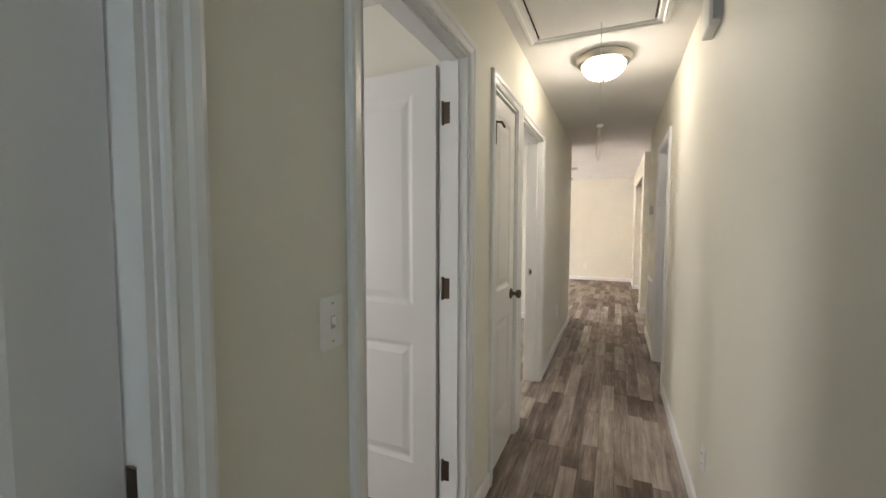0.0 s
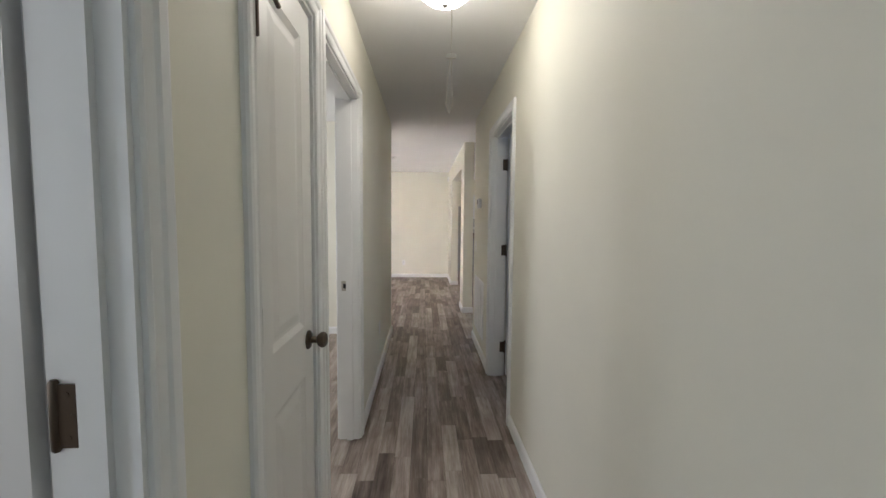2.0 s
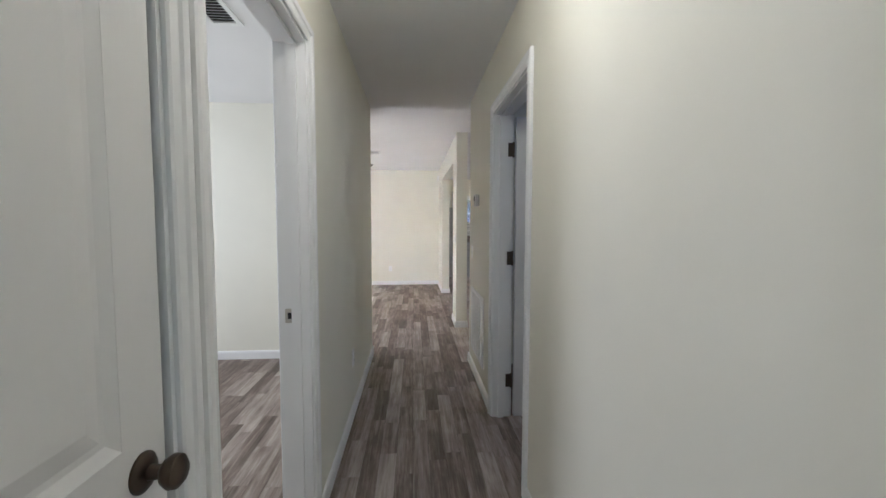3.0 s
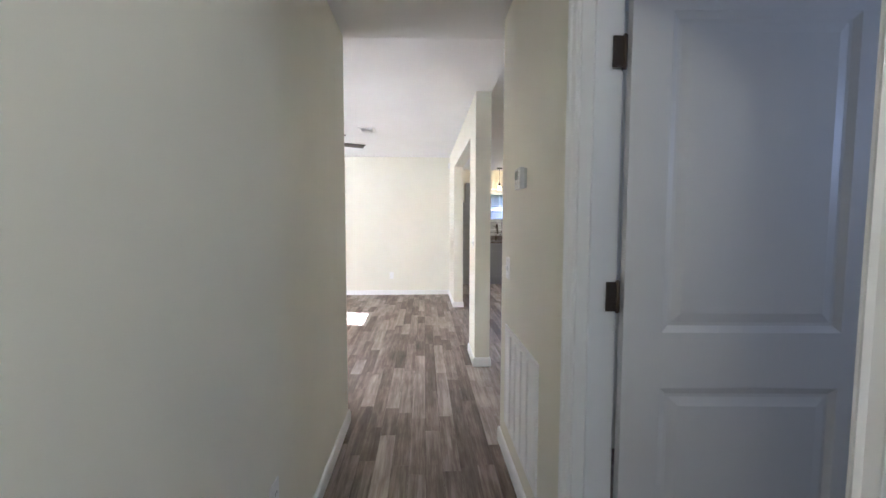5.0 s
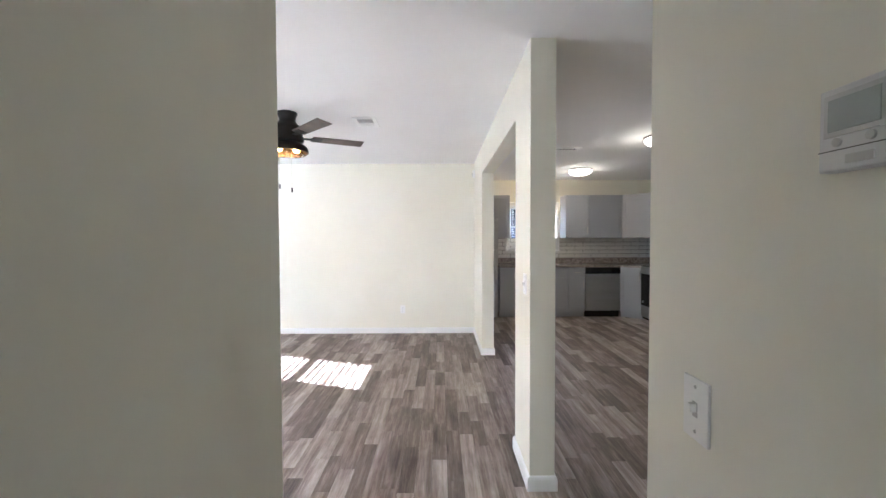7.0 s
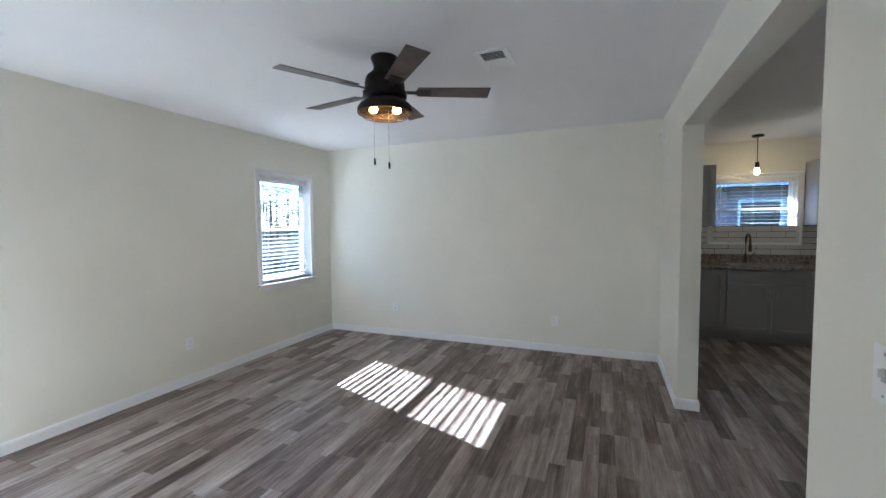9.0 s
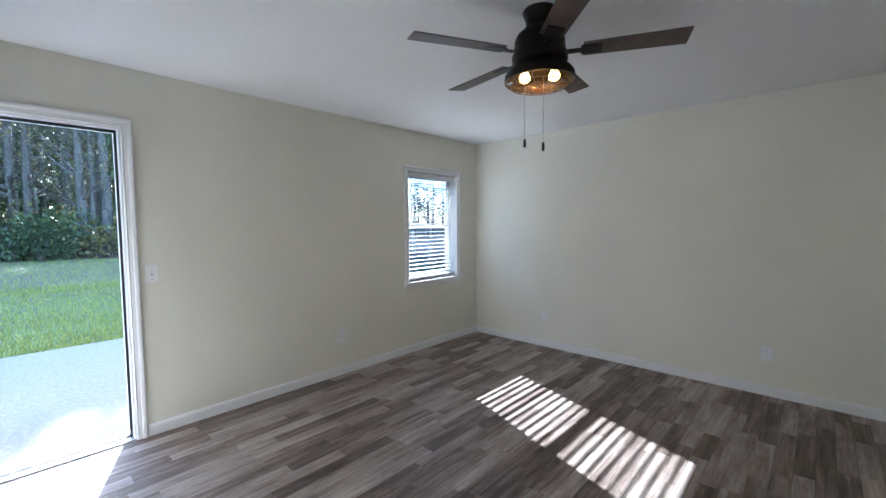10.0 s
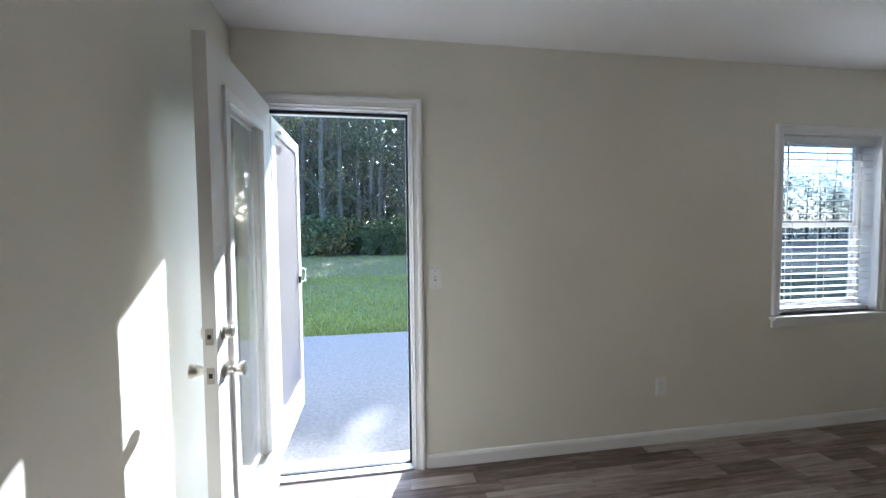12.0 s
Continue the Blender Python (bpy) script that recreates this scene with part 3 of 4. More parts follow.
# attic hatch with its pull cord
ob = thing("attic_hatch", "white pull-down attic hatch with moulded trim", "attic hatch", (0, 0, H))
x0, x1, y0, y1 = -0.20, 0.42, 1.72, 3.03
part("hatch_panel", boxed(x0 + 0.012, x1 - 0.012, y0 + 0.012, y1 - 0.012, -0.012, -0.001), CEIL, ob, "off-white plywood panel")
bm = bmesh.new()
loops = []
for u, v in PROFILE:
    loops.append([bm.verts.new(p) for p in ((x0 - u, y0 - u, -v), (x1 + u, y0 - u, -v), (x1 + u, y1 + u, -v), (x0 - u, y1 + u, -v))])
for p, q in zip(loops, loops[1:]):
    for i in range(4):
        bm.faces.new((p[i], p[(i + 1) % 4], q[(i + 1) % 4], q[i]))
part("trim", bm, TRIM, ob)
part("gap", boxed(x0, x1, y0, y1, -0.0016, -0.0005), DARKSLOT, ob)
bm = tube(bmesh.new(), [(0.15, 2.95, -0.012), (0.149, 2.985, -0.3), (0.15, 3.02, -0.52)], 0.0016, 6)
tube(bm, [(0.15, 3.02, -0.53), (0.138, 3.022, -0.62), (0.134, 3.022, -0.70), (0.146, 3.022, -0.735), (0.156, 3.022, -0.70), (0.153, 3.022, -0.6), (0.152, 3.02, -0.53)], 0.0018, 6)
part("pull_cord", bm, CORD, ob, "white pull cord with a loop", True)
part("cord_grip", boxed(0.135, 0.168, 3.014, 3.026, -0.55, -0.535, bevel=0.003), CORD, ob)

ob = thing("ceiling_light", "lit frosted glass bowl ceiling light with nickel rim", "ceiling light", (0.148, 3.46, H))
part("rim", lathe(bmesh.new(), [(0.0, 0.0), (0.165, 0), (0.173, -0.01), (0.172, -0.03), (0.160, -0.048), (0.138, -0.053), (0.136, -0.045)], 48), NICKEL, ob, "brushed nickel rim", True)
part("bowl", lathe(bmesh.new(), [(0.137, -0.046), (0.133, -0.07), (0.118, -0.10), (0.09, -0.125), (0.05, -0.141), (0.0, -0.146)], 48), BOWL, ob, "glowing frosted glass bowl", True).visible_shadow = False
part("finial", lathe(bmesh.new(), [(0.0, -0.144), (0.012, -0.146), (0.014, -0.152), (0.007, -0.16), (0, -0.166)], 16), NICKEL, ob, "", True)


# ---- living room ----
plate("y", XW, 1, 7.47, 1.11, "switch", "white toggle light switch beside the back door")
plate("y", XW, 1, 8.92, 0.375, "outlet", "white outlet on the window wall")
plate("x", YN, -1, -2.41, 0.38, "outlet", "white outlet on the far living room wall")
plate("x", YN, -1, -0.41, 0.35, "outlet", "white outlet on the far living room wall")
plate("y", XR, -1, 7.47, 1.12, "switch", "white toggle light switch on the short pier")
ob = thing("room_sensor", "small white security sensor near the ceiling corner", "sensor", (XR, 10.86, 2.27))
part("body", boxed(-0.035, 0, -0.028, 0.028, -0.05, 0.05, bevel=0.01), PLASTIC, ob)
part("lens", boxed(-0.038, -0.034, -0.018, 0.018, -0.03, 0.01, bevel=0.0015), GREYPLASTIC, ob)
vent_grille("ceiling_vent", "white louvred air vent in the living room ceiling", pose(-0.53, 8.905, HL, 180, 0, 0), 0.20, 0.30, 12, e=0.032)
part("damper_plate", boxed(-0.068, 0.068, -0.118, 0.0, 0.0035, 0.0082, bevel=0.001), PLASTIC, bpy.data.objects["ceiling_vent"], "plain white plate")
vent_grille("ceiling_vent", "white louvred air vent in the bedroom ceiling", pose(-0.95, 4.6, H, 180, 0, 0), 0.18, 0.32, 9)
vent_grille("ceiling_vent", "white louvred air vent in the kitchen ceiling", pose(1.66, 10.05, H, 180, 0, 90), 0.16, 0.30, 6)


def ceiling_fan(x, y):
    ob = thing("ceiling_fan", "dark bronze five-blade ceiling fan with amber cage light", "ceiling fan", (x, y, HL))
    ob.matrix_world = pose(x, y, HL) @ Matrix.Diagonal((1, 1, 0.84, 1))
    part("canopy", lathe(bmesh.new(), [(0, 0), (0.078, 0), (0.082, -0.012), (0.070, -0.045), (0.064, -0.08), (0.078, -0.11), (0.105, -0.135), (0.112, -0.15)], 40), BLACKMETAL, ob, "", True)
    part("motor_housing", lathe(bmesh.new(), [(0.112, -0.15), (0.118, -0.17), (0.122, -0.235), (0.132, -0.25), (0.132, -0.285), (0.118, -0.296), (0.10, -0.298), (0, -0.298)], 40), BLACKMETAL, ob, "", True)
    for i in range(5):
        a = -46 + 72 * i
        bm = boxed(0.20, 0.64, -0.062, 0.062, -0.0035, 0.0035, bevel=0.0025)
        for v in bm.verts:
            v.co.y *= 0.86 + 0.14 * (v.co.x - 0.2) / 0.46
        bl = part("blade", bm, BLADE, ob, "weathered brown wooden blade", m=pose(0, 0, -0.242, 0, 0, a) @ pose(0, 0, 0, -11, 0, 0))
        bm = boxed(0.10, 0.20, -0.017, 0.017, -0.009, -0.003, bevel=0.002)
        box(bm, 0.19, 0.28, -0.036, 0.036, -0.008, -0.0035)
        part("blade_iron", bm, BLACKMETAL, bl)
    shade = part("light_shade", lathe(bmesh.new(), [(0.085, -0.292), (0.10, -0.30), (0.115, -0.31), (0.15, -0.335), (0.165, -0.36), (0.168, -0.395), (0.160, -0.395), (0.156, -0.36), (0.142, -0.338), (0.107, -0.315), (0.08, -0.298)], 40), BLACKMETAL, ob, "dark bell-shaped metal shade", True)
    part("glass_liner", lathe(bmesh.new(), [(0.155, -0.375), (0.150, -0.40), (0.125, -0.418), (0.08, -0.426), (0, -0.428)], 40), AMBER, shade, "amber glass bowl", True).visible_shadow = False
    for r, z in ((0.164, -0.398), (0.135, -0.421), (0.08, -0.433)):
        part("cage_ring", tube(bmesh.new(), [(r * math.cos(k * math.pi / 16), r * math.sin(k * math.pi / 16), z) for k in range(33)], 0.0028, 6), BRONZE, shade, "bronze wire ring", True)
    for k in range(10):
        c, s = math.cos(k * math.pi / 5), math.sin(k * math.pi / 5)
        part("cage_rib", tube(bmesh.new(), [(r * c, r * s, z) for r, z in ((0.166, -0.39), (0.152, -0.411), (0.125, -0.427), (0.08, -0.434), (0.02, -0.436))], 0.0024, 6), BRONZE, shade, "bronze wire rib", True)
    for k in range(2):
        a = radians(180 * k + 31)
        c = Vector((0.07 * math.cos(a), 0.07 * math.sin(a), -0.345))
        part("bulb", lathe(bmesh.new(), [(0, 0.03), (0.012, 0.028), (0.014, 0.01), (0.027, -0.02), (0.026, -0.038), (0.014, -0.05), (0, -0.053)], 20, Matrix.Translation(c)), BULB, shade, "glowing filament bulb", True)
    for dx, ln in ((-0.05, 0.30), (0.05, 0.335)):
        ch = part("pull_chain", tube(bmesh.new(), [(dx, -0.05, -0.40), (dx, -0.05, -0.42 - ln)], 0.0014, 6), NICKEL, ob)
        part("fob", lathe(bmesh.new(), [(0, 0), (0.005, -0.003), (0.0065, -0.02), (0.0065, -0.045), (0.004, -0.05), (0, -0.05)], 12, Matrix.Translation((dx, -0.05, -0.42 - ln))), BLACKMETAL, ch, "", True)
    return ob


ceiling_fan(-1.145, 8.62)
lamp("fan_bulb", "POINT", 0.4, pose(-1.145, 8.62, 2.11), (1.0, 0.62, 0.28), 0.05)


def sash_window(name, axis, face, out, back, a, c, z0, z1, label, lights=1):
    """Single-hung window set back in its opening: frame, two sashes, panes, sill and casing."""
    ob = thing(name, label, "window", kind="structure")
    at = lambda n0, n1, s0, s1, p, q: (n0, n1, s0, s1, p, q) if axis == "y" else (s0, s1, n0, n1, p, q)
    n0, n1 = sorted((back, back + 0.05 * out))
    bm = bmesh.new()
    for s0, s1, p, q in ((a, a + 0.035, z0, z1), (c - 0.035, c, z0, z1), (a + 0.035, c - 0.035, z0, z0 + 0.04), (a + 0.035, c - 0.035, z1 - 0.035, z1)):
        box(bm, *at(n0, n1, s0, s1, p, q))
    part("window_frame", bm, TRIM, ob)
    zm = (z0 + z1) / 2
    for k, (p, q) in enumerate(((z0 + 0.04, zm + 0.02), (zm - 0.02, z1 - 0.035))):
        o = n0 + (0.008 if k == 0 else 0.026)
        bm = bmesh.new()
        for s0, s1, u, v in ((a + 0.035, a + 0.065, p, q), (c - 0.065, c - 0.035, p, q), (a + 0.065, c - 0.065, p, p + 0.032), (a + 0.065, c - 0.065, q - 0.032, q)):
            box(bm, *at(o, o + 0.016, s0, s1, u, v))
        sash = part("sash", bm, TRIM, ob)
        pane = part("pane", boxed(*at(o + 0.006, o + 0.009, a + 0.06, c - 0.06, p + 0.03, q - 0.03)), DIMGLASS, sash)
        pane.visible_shadow = False
    return ob


w = sash_window("window_1", "y", XW, 1, XW - 0.15, 9.785, 10.60, 0.79, 2.01, "white single-hung window with lowered blinds")
casing(w, "y", XW, 1, 9.795, 10.59, 2.0, False, 0.795)
part("window_sill", boxed(XW - 0.098, XW + 0.045, 9.72, 10.665, 0.768, 0.79, bevel=0.004), TRIM, w)
part("apron", boxed(XW, XW + 0.014, 9.735, 10.65, 0.712, 0.768, bevel=0.003), TRIM, w)
bm = bmesh.new()
box(bm, XW - 0.1, XW + 0.001, 9.785, 9.795, 0.79, 2.01), box(bm, XW - 0.1, XW + 0.001, 10.59, 10.60, 0.79, 2.01), box(bm, XW - 0.1, XW + 0.001, 9.795, 10.59, 2.0, 2.01)
part("lining", bm, TRIM, w)


def blinds(axis, n, a, c, z0, z1, pitch, tilt, label):
    ob = thing("window_blind", label, "blind")
    at = lambda n0, n1, s0, s1, p, q: (n0, n1, s0, s1, p, q) if axis == "y" else (s0, s1, n0, n1, p, q)
    part("headrail", boxed(*at(n - 0.025, n + 0.025, a, c, z1 - 0.05, z1), bevel=0.003), BLIND, ob)
    part("bottom_rail", boxed(*at(n - 0.022, n + 0.022, a, c, z0, z0 + 0.018), bevel=0.003), BLIND, ob)
    me = None
    k = int((z1 - z0 - 0.08) / pitch)
    for i in range(k):
        z = z0 + 0.03 + i * pitch
        if me is None:
            me = mesh_of("slat", boxed(*((-0.022, 0.022, a + 0.004, c - 0.004) if axis == "y" else (a + 0.004, c - 0.004, -0.022, 0.022)), -0.0012, 0.0012), BLIND)
        s = new("slat", me)
        s.parent = ob
        s.matrix_basis = pose(n, 0, z, 0, tilt, 0) if axis == "y" else pose(0, n, z, tilt, 0, 0)
    bm = bmesh.new()
    for f in (0.16, 0.5, 0.84):
        s = a + (c - a) * f
        for dn in (-0.023, 0.023):
            p = (n + dn, s) if axis == "y" else (s, n + dn)
            tube(bm, [(*p, z0 + 0.01), (*p, z1 - 0.02)], 0.0011, 5)
    part("ladder_cord", bm, CORD, ob)
    s = a + 0.07
    p = (n + 0.03, s) if axis == "y" else (s, n - 0.03)
    part("tilt_wand", tube(bmesh.new(), [(*p, z1 - 0.03), (*p, z1 - 0.55)], 0.004, 6), PLASTIC, ob)
    return ob


blinds("y", XW - 0.055, 9.80, 10.585, 0.80, 1.995, 0.046, 3, "white horizontal slat blind lowered with slats open")

# back door: cased opening, glazed leaf swung in, storm door swung out
A, C, BH = 6.52, 7.345, 2.06
d = thing("door_6", "white full-glass back door standing open into the room", "door", kind="structure")
jamb(d, "y", XW - 0.16, XW, A - 0.003, C + 0.003, BH + 0.003, 0.35)
casing(d, "y", XW, 1, A + 0.004, C - 0.004, BH - 0.004)
bm = bmesh.new()
box(bm, XW - 0.06, XW - 0.045, C - 0.030, C - 0.018, 0.02, BH - 0.018), box(bm, XW - 0.06, XW - 0.045, A + 0.018, A + 0.03, 0.02, BH - 0.018), box(bm, XW - 0.06, XW - 0.045, A + 0.03, C - 0.03, BH - 0.034, BH - 0.018)
part("weatherstrip", bm, WEATHER, d)
part("threshold", boxed(XW - 0.19, XW + 0.01, A, C, -0.02, 0.016, bevel=0.006), ALU, d, "ribbed metal threshold")
part("sweep_gap", boxed(XW - 0.075, XW - 0.05, A + 0.02, C - 0.02, 0.016, 0.021), WEATHER, d)


def glazed_leaf(parent, w, h, t, m):
    bm = bmesh.new()
    g0, g1, s = 0.24, h - 0.15, 0.15
    for b in ((0, s, 0, t, 0, h), (w - s, w, 0, t, 0, h), (s, w - s, 0, t, 0, g0), (s, w - s, 0, t, g1, h)):
        box(bm, *b)
    leaf = part("leaf", bm, DOOR, parent, "white steel leaf around a full glass", m=m)
    bm = bmesh.new()
    for y0, y1 in ((-0.011, 0.0), (t, t + 0.011)):
        for b in ((s - 0.02, s + 0.022, g0 - 0.02, g1 + 0.02), (w - s - 0.022, w - s + 0.02, g0 - 0.02, g1 + 0.02), (s + 0.022, w - s - 0.022, g0 - 0.02, g0 + 0.022), (s + 0.022, w - s - 0.022, g1 - 0.022, g1 + 0.02)):
            box(bm, b[0], b[1], y0, y1, b[2], b[3])
    part("glazing_bead", bm, TRIM, leaf)
    p = part("pane", boxed(s, w - s, t / 2 - 0.003, t / 2 + 0.003, g0, g1), GLASS, leaf)
    p.visible_shadow = False
    for z, tul in ((0.878, True), (1.012, False)):
        for y, r in ((0, 90), (t, -90)):
            mm = pose(w - 0.065, y, z, r, 0, 0)
            if tul:
                knob(leaf, mm, NICKEL, "door_knob", True)
            elif r == -90:
                part("deadbolt_turn", lathe(bmesh.new(), [(0, 0), (0.03, 0), (0.03, 0.006), (0.024, 0.012), (0.022, 0.03), (0.018, 0.034), (0, 0.034)], 24), NICKEL, leaf, "", True, mm)
            else:
                part("deadbolt_cylinder", lathe(bmesh.new(), [(0, 0), (0.03, 0), (0.027, 0.02), (0.02, 0.024), (0, 0.024)], 24), NICKEL, leaf, "", True, mm)
        q = part("latch_plate", boxed(w, w + 0.0015, t / 2 - 0.0125, t / 2 + 0.0125, z - 0.028, z + 0.028), NICKEL, leaf)
        part("bolt_hole", boxed(w + 0.0015, w + 0.0025, t / 2 - 0.006, t / 2 + 0.006, z - 0.008, z + 0.008), DARKSLOT, q)
    return leaf


glazed_leaf(d, 0.80, 2.025, 0.044, pose(XW + 0.016, 6.556, 0.02, 0, 0, 0))
st = thing("storm_door", "white framed storm door swung open outside", "storm door", (XW - 0.20, 6.545, 0.0), 180)
w, h = 0.80, 2.02
bm = bmesh.new()
for b in ((0, 0.07, 0, h), (w - 0.07, w, 0, h), (0.07, w - 0.07, 0, 0.22), (0.07, w - 0.07, h - 0.07, h)):
    box(bm, b[0], b[1], -0.016, 0.016, b[2] + 0.03, b[3] + 0.03)
part("frame", bm, TRIM, st)
part("screen", boxed(0.07, w - 0.07, -0.004, 0.004, 0.25, h - 0.04), STORMSCREEN, st, "greyish mesh screen")
part("handle", tube(bmesh.new(), [(w - 0.04, -0.016, 1.0), (w - 0.04, -0.05, 1.01), (w - 0.04, -0.055, 1.1), (w - 0.04, -0.016, 1.11)], 0.007), TRIM, st, "", True)
part("latch", boxed(w - 0.12, w - 0.075, -0.03, -0.016, 1.0, 1.05, bevel=0.003), BLACKMETAL, st)
part("closer", tube(bmesh.new(), [(0.02, -0.05, 0.22), (0.35, -0.04, 0.22)], 0.014, 10), TRIM, st, "white closer cylinder", True)
part("closer", tube(bmesh.new(), [(0.02, -0.05, h - 0.06), (0.35, -0.04, h - 0.06)], 0.014, 10), TRIM, st, "white closer cylinder", True)
part("hinge_rail", boxed(-0.035, -0.002, -0.02, 0.02, 0.03, h + 0.03), TRIM, st)


# ---- kitchen ----
CF, TH = 12.06, 0.90            # counter front, worktop height
FX = 3.47                       # front of the range run


def shaker(parent, w, h, m, handle=None, name="door"):
    """Cabinet front: frame with recessed field, and a bar pull."""
    bm = bmesh.new()
    s = min(0.055, h * 0.3)
    for b in ((0, s, 0, h), (w - s, w, 0, h), (s, w - s, 0, s), (s, w - s, h - s, h)):
        box(bm, b[0], b[1], -0.02, 0, b[2], b[3])
    box(bm, s, w - s, -0.011, 0, s, h - s)
    f = part(name, bm, GREYCAB, parent, m=m)
    if handle:
        x, z, up = handle
        p = ((x, z - 0.06), (x, z + 0.06)) if up else ((x - 0.06, z), (x + 0.06, z))
        b2 = tube(bmesh.new(), [(p[0][0], -0.045, p[0][1]), (p[1][0], -0.045, p[1][1])], 0.005)
        for k in (0.15, 0.85):
            qx, qz = p[0][0] + (p[1][0] - p[0][0]) * k, p[0][1] + (p[1][1] - p[0][1]) * k
            tube(b2, [(qx, -0.02, qz), (qx, -0.045, qz)], 0.004)
        part("handle", b2, NICKEL, f, "slim metal bar pull", True)
    return f


def base_unit(x, y, rz, w, doors, drawer, label, depth=0.6):
    ob = thing("base_cabinet", label, "cabinet", (x, y, 0), rz, "grey kitchen base cabinets")
    bm = box(bmesh.new(), 0.001, w - 0.001, 0.0, depth - 0.005, 0.1, TH - 0.035)
    part("body", bm, GREYCAB, ob)
    part("toe_kick", boxed(0.001, w - 0.001, 0.06, 0.08, 0.0, 0.1), GREYCAB, ob)
    top = TH - 0.05
    if drawer == 3:
        for z0, z1 in ((0.12, 0.36), (0.365, 0.61), (0.615, top)):
            shaker(ob, w - 0.008, z1 - z0, pose(0.004, 0, z0), (w / 2, (z1 - z0) / 2, False), "drawer")
        return ob
    d1 = top
    if drawer:
        shaker(ob, w - 0.008, 0.15, pose(0.004, 0, top - 0.15), (w / 2, 0.075, False) if drawer == 1 else None, "drawer")
        d1 = top - 0.155
    dw = (w - 0.008) / doors
    for i in range(doors):
        hx = dw - 0.035 if (i == 0) else 0.035
        shaker(ob, dw - 0.003, d1 - 0.12, pose(0.004 + i * dw, 0, 0.12), (hx, d1 - 0.12 - 0.12, True))
    return ob


def wall_unit(x, y, rz, w, z0, z1, doors, label, depth=0.32):
    ob = thing("wall_cabinet", label, "cabinet", (x, y, z0), rz, "grey kitchen wall cabinets")
    part("body", boxed(0.001, w - 0.001, 0, depth - 0.004, 0, z1 - z0), GREYCAB, ob)
    dw = (w - 0.006) / doors
    for i in range(doors):
        shaker(ob, dw - 0.003, z1 - z0 - 0.006, pose(0.003 + i * dw, 0, 0.003), (dw - 0.035 if i == 0 and doors > 1 or doors == 1 else 0.035, 0.12, True))
    return ob


base_unit(1.15, CF + 0.03, 0, 0.29, 1, 0, "narrow grey shaker base cabinet beside the fridge")
base_unit(1.44, CF + 0.03, 0, 0.89, 2, 2, "wide grey shaker sink cabinet with two doors")
base_unit(2.33, CF + 0.03, 0, 0.29, 1, 1, "narrow grey shaker cabinet with a drawer")
base_unit(FX + 0.03, 11.09, -90, 0.50, 1, 3, "grey three-drawer cabinet beside the range")
base_unit(FX + 0.03, 10.585, -90, 0.50, 1, 1, "grey shaker base cabinet with a drawer")
# diagonal corner cabinet
ob = thing("base_cabinet", "grey diagonal corner base cabinet", "cabinet", (0, 0, 0), 0, "grey kitchen base cabinets")
bm = bmesh.new()
P = [(3.225, 12.09), (3.50, 11.857), (4.095, 11.857), (4.095, 12.695), (3.225, 12.695)]
lo = [bm.verts.new((x, y, 0.1)) for x, y in P]
hi = [bm.verts.new((x, y, TH - 0.035)) for x, y in P]
bm.faces.new(lo[::-1]), bm.faces.new(hi)
for i in range(5):
    bm.faces.new((lo[i], lo[(i + 1) % 5], hi[(i + 1) % 5], hi[i]))
part("body", bm, GREYCAB, ob)
ang = math.degrees(math.atan2(11.857 - 12.09, 3.50 - 3.225))
shaker(ob, 0.352, 0.73, pose(3.228, 12.088, 0.12, 0, 0, ang), (0.31, 0.6, True))
part("toe_kick", boxed(0, 0.36, 0.05, 0.07, 0, 0.1), GREYCAB, ob, m=pose(3.225, 12.09, 0, 0, 0, ang))

# worktops with upstands
wt = thing("countertop", "speckled brown and grey granite worktop", "countertop")
bm = bmesh.new()
SX0, SX1, SY0, SY1 = 1.52, 2.22, 12.17, 12.56
for b in ((1.14, SX0, CF, 12.695), (SX1, 3.21, CF, 12.695), (SX0, SX1, CF, SY0), (SX0, SX1, SY1, 12.695)):
    box(bm, b[0], b[1], b[2], b[3], TH - 0.034, TH)
Q = [(3.21, CF), (FX, 11.86), (4.095, 11.86), (4.095, 12.695), (3.21, 12.695)]
lo = [bm.verts.new((x, y, TH - 0.034)) for x, y in Q]
hi = [bm.verts.new((x, y, TH)) for x, y in Q]
bm.faces.new(lo[::-1]), bm.faces.new(hi)
for i in range(5):
    bm.faces.new((lo[i], lo[(i + 1) % 5], hi[(i + 1) % 5], hi[i]))
part("slab", bm, GRANITE, wt)
part("slab", boxed(FX, 4.095, 9.58, 11.092, TH - 0.034, TH), GRANITE, wt)
part("upstand", boxed(1.14, 4.075, 12.675, 12.695, TH, TH + 0.10), GRANITE, wt)
part("upstand", boxed(4.075, 4.095, 11.86, 12.695, TH, TH + 0.10), GRANITE, wt)
part("upstand", boxed(4.075, 4.095, 9.58, 11.092, TH, TH + 0.10), GRANITE, wt)

sk = thing("sink", "stainless steel double-bowl kitchen sink set in granite", "sink")
for a, c in ((SX0 + 0.005, 1.86), (1.88, SX1 - 0.005)):
    bm = bmesh.new()
    box(bm, a, c, SY0 + 0.005, SY1 - 0.005, TH - 0.19, TH - 0.18)
    for b in ((a, a + 0.008, SY0 + 0.005, SY1 - 0.005), (c - 0.008, c, SY0 + 0.005, SY1 - 0.005), (a + 0.008, c - 0.008, SY0 + 0.005, SY0 + 0.013), (a + 0.008, c - 0.008, SY1 - 0.013, SY1 - 0.005)):
        box(bm, *b, TH - 0.18, TH - 0.003)
    part("bowl", bm, STEEL, sk)
fa = thing("faucet", "dark gooseneck kitchen faucet with a side lever", "faucet", (1.76, 12.62, TH))
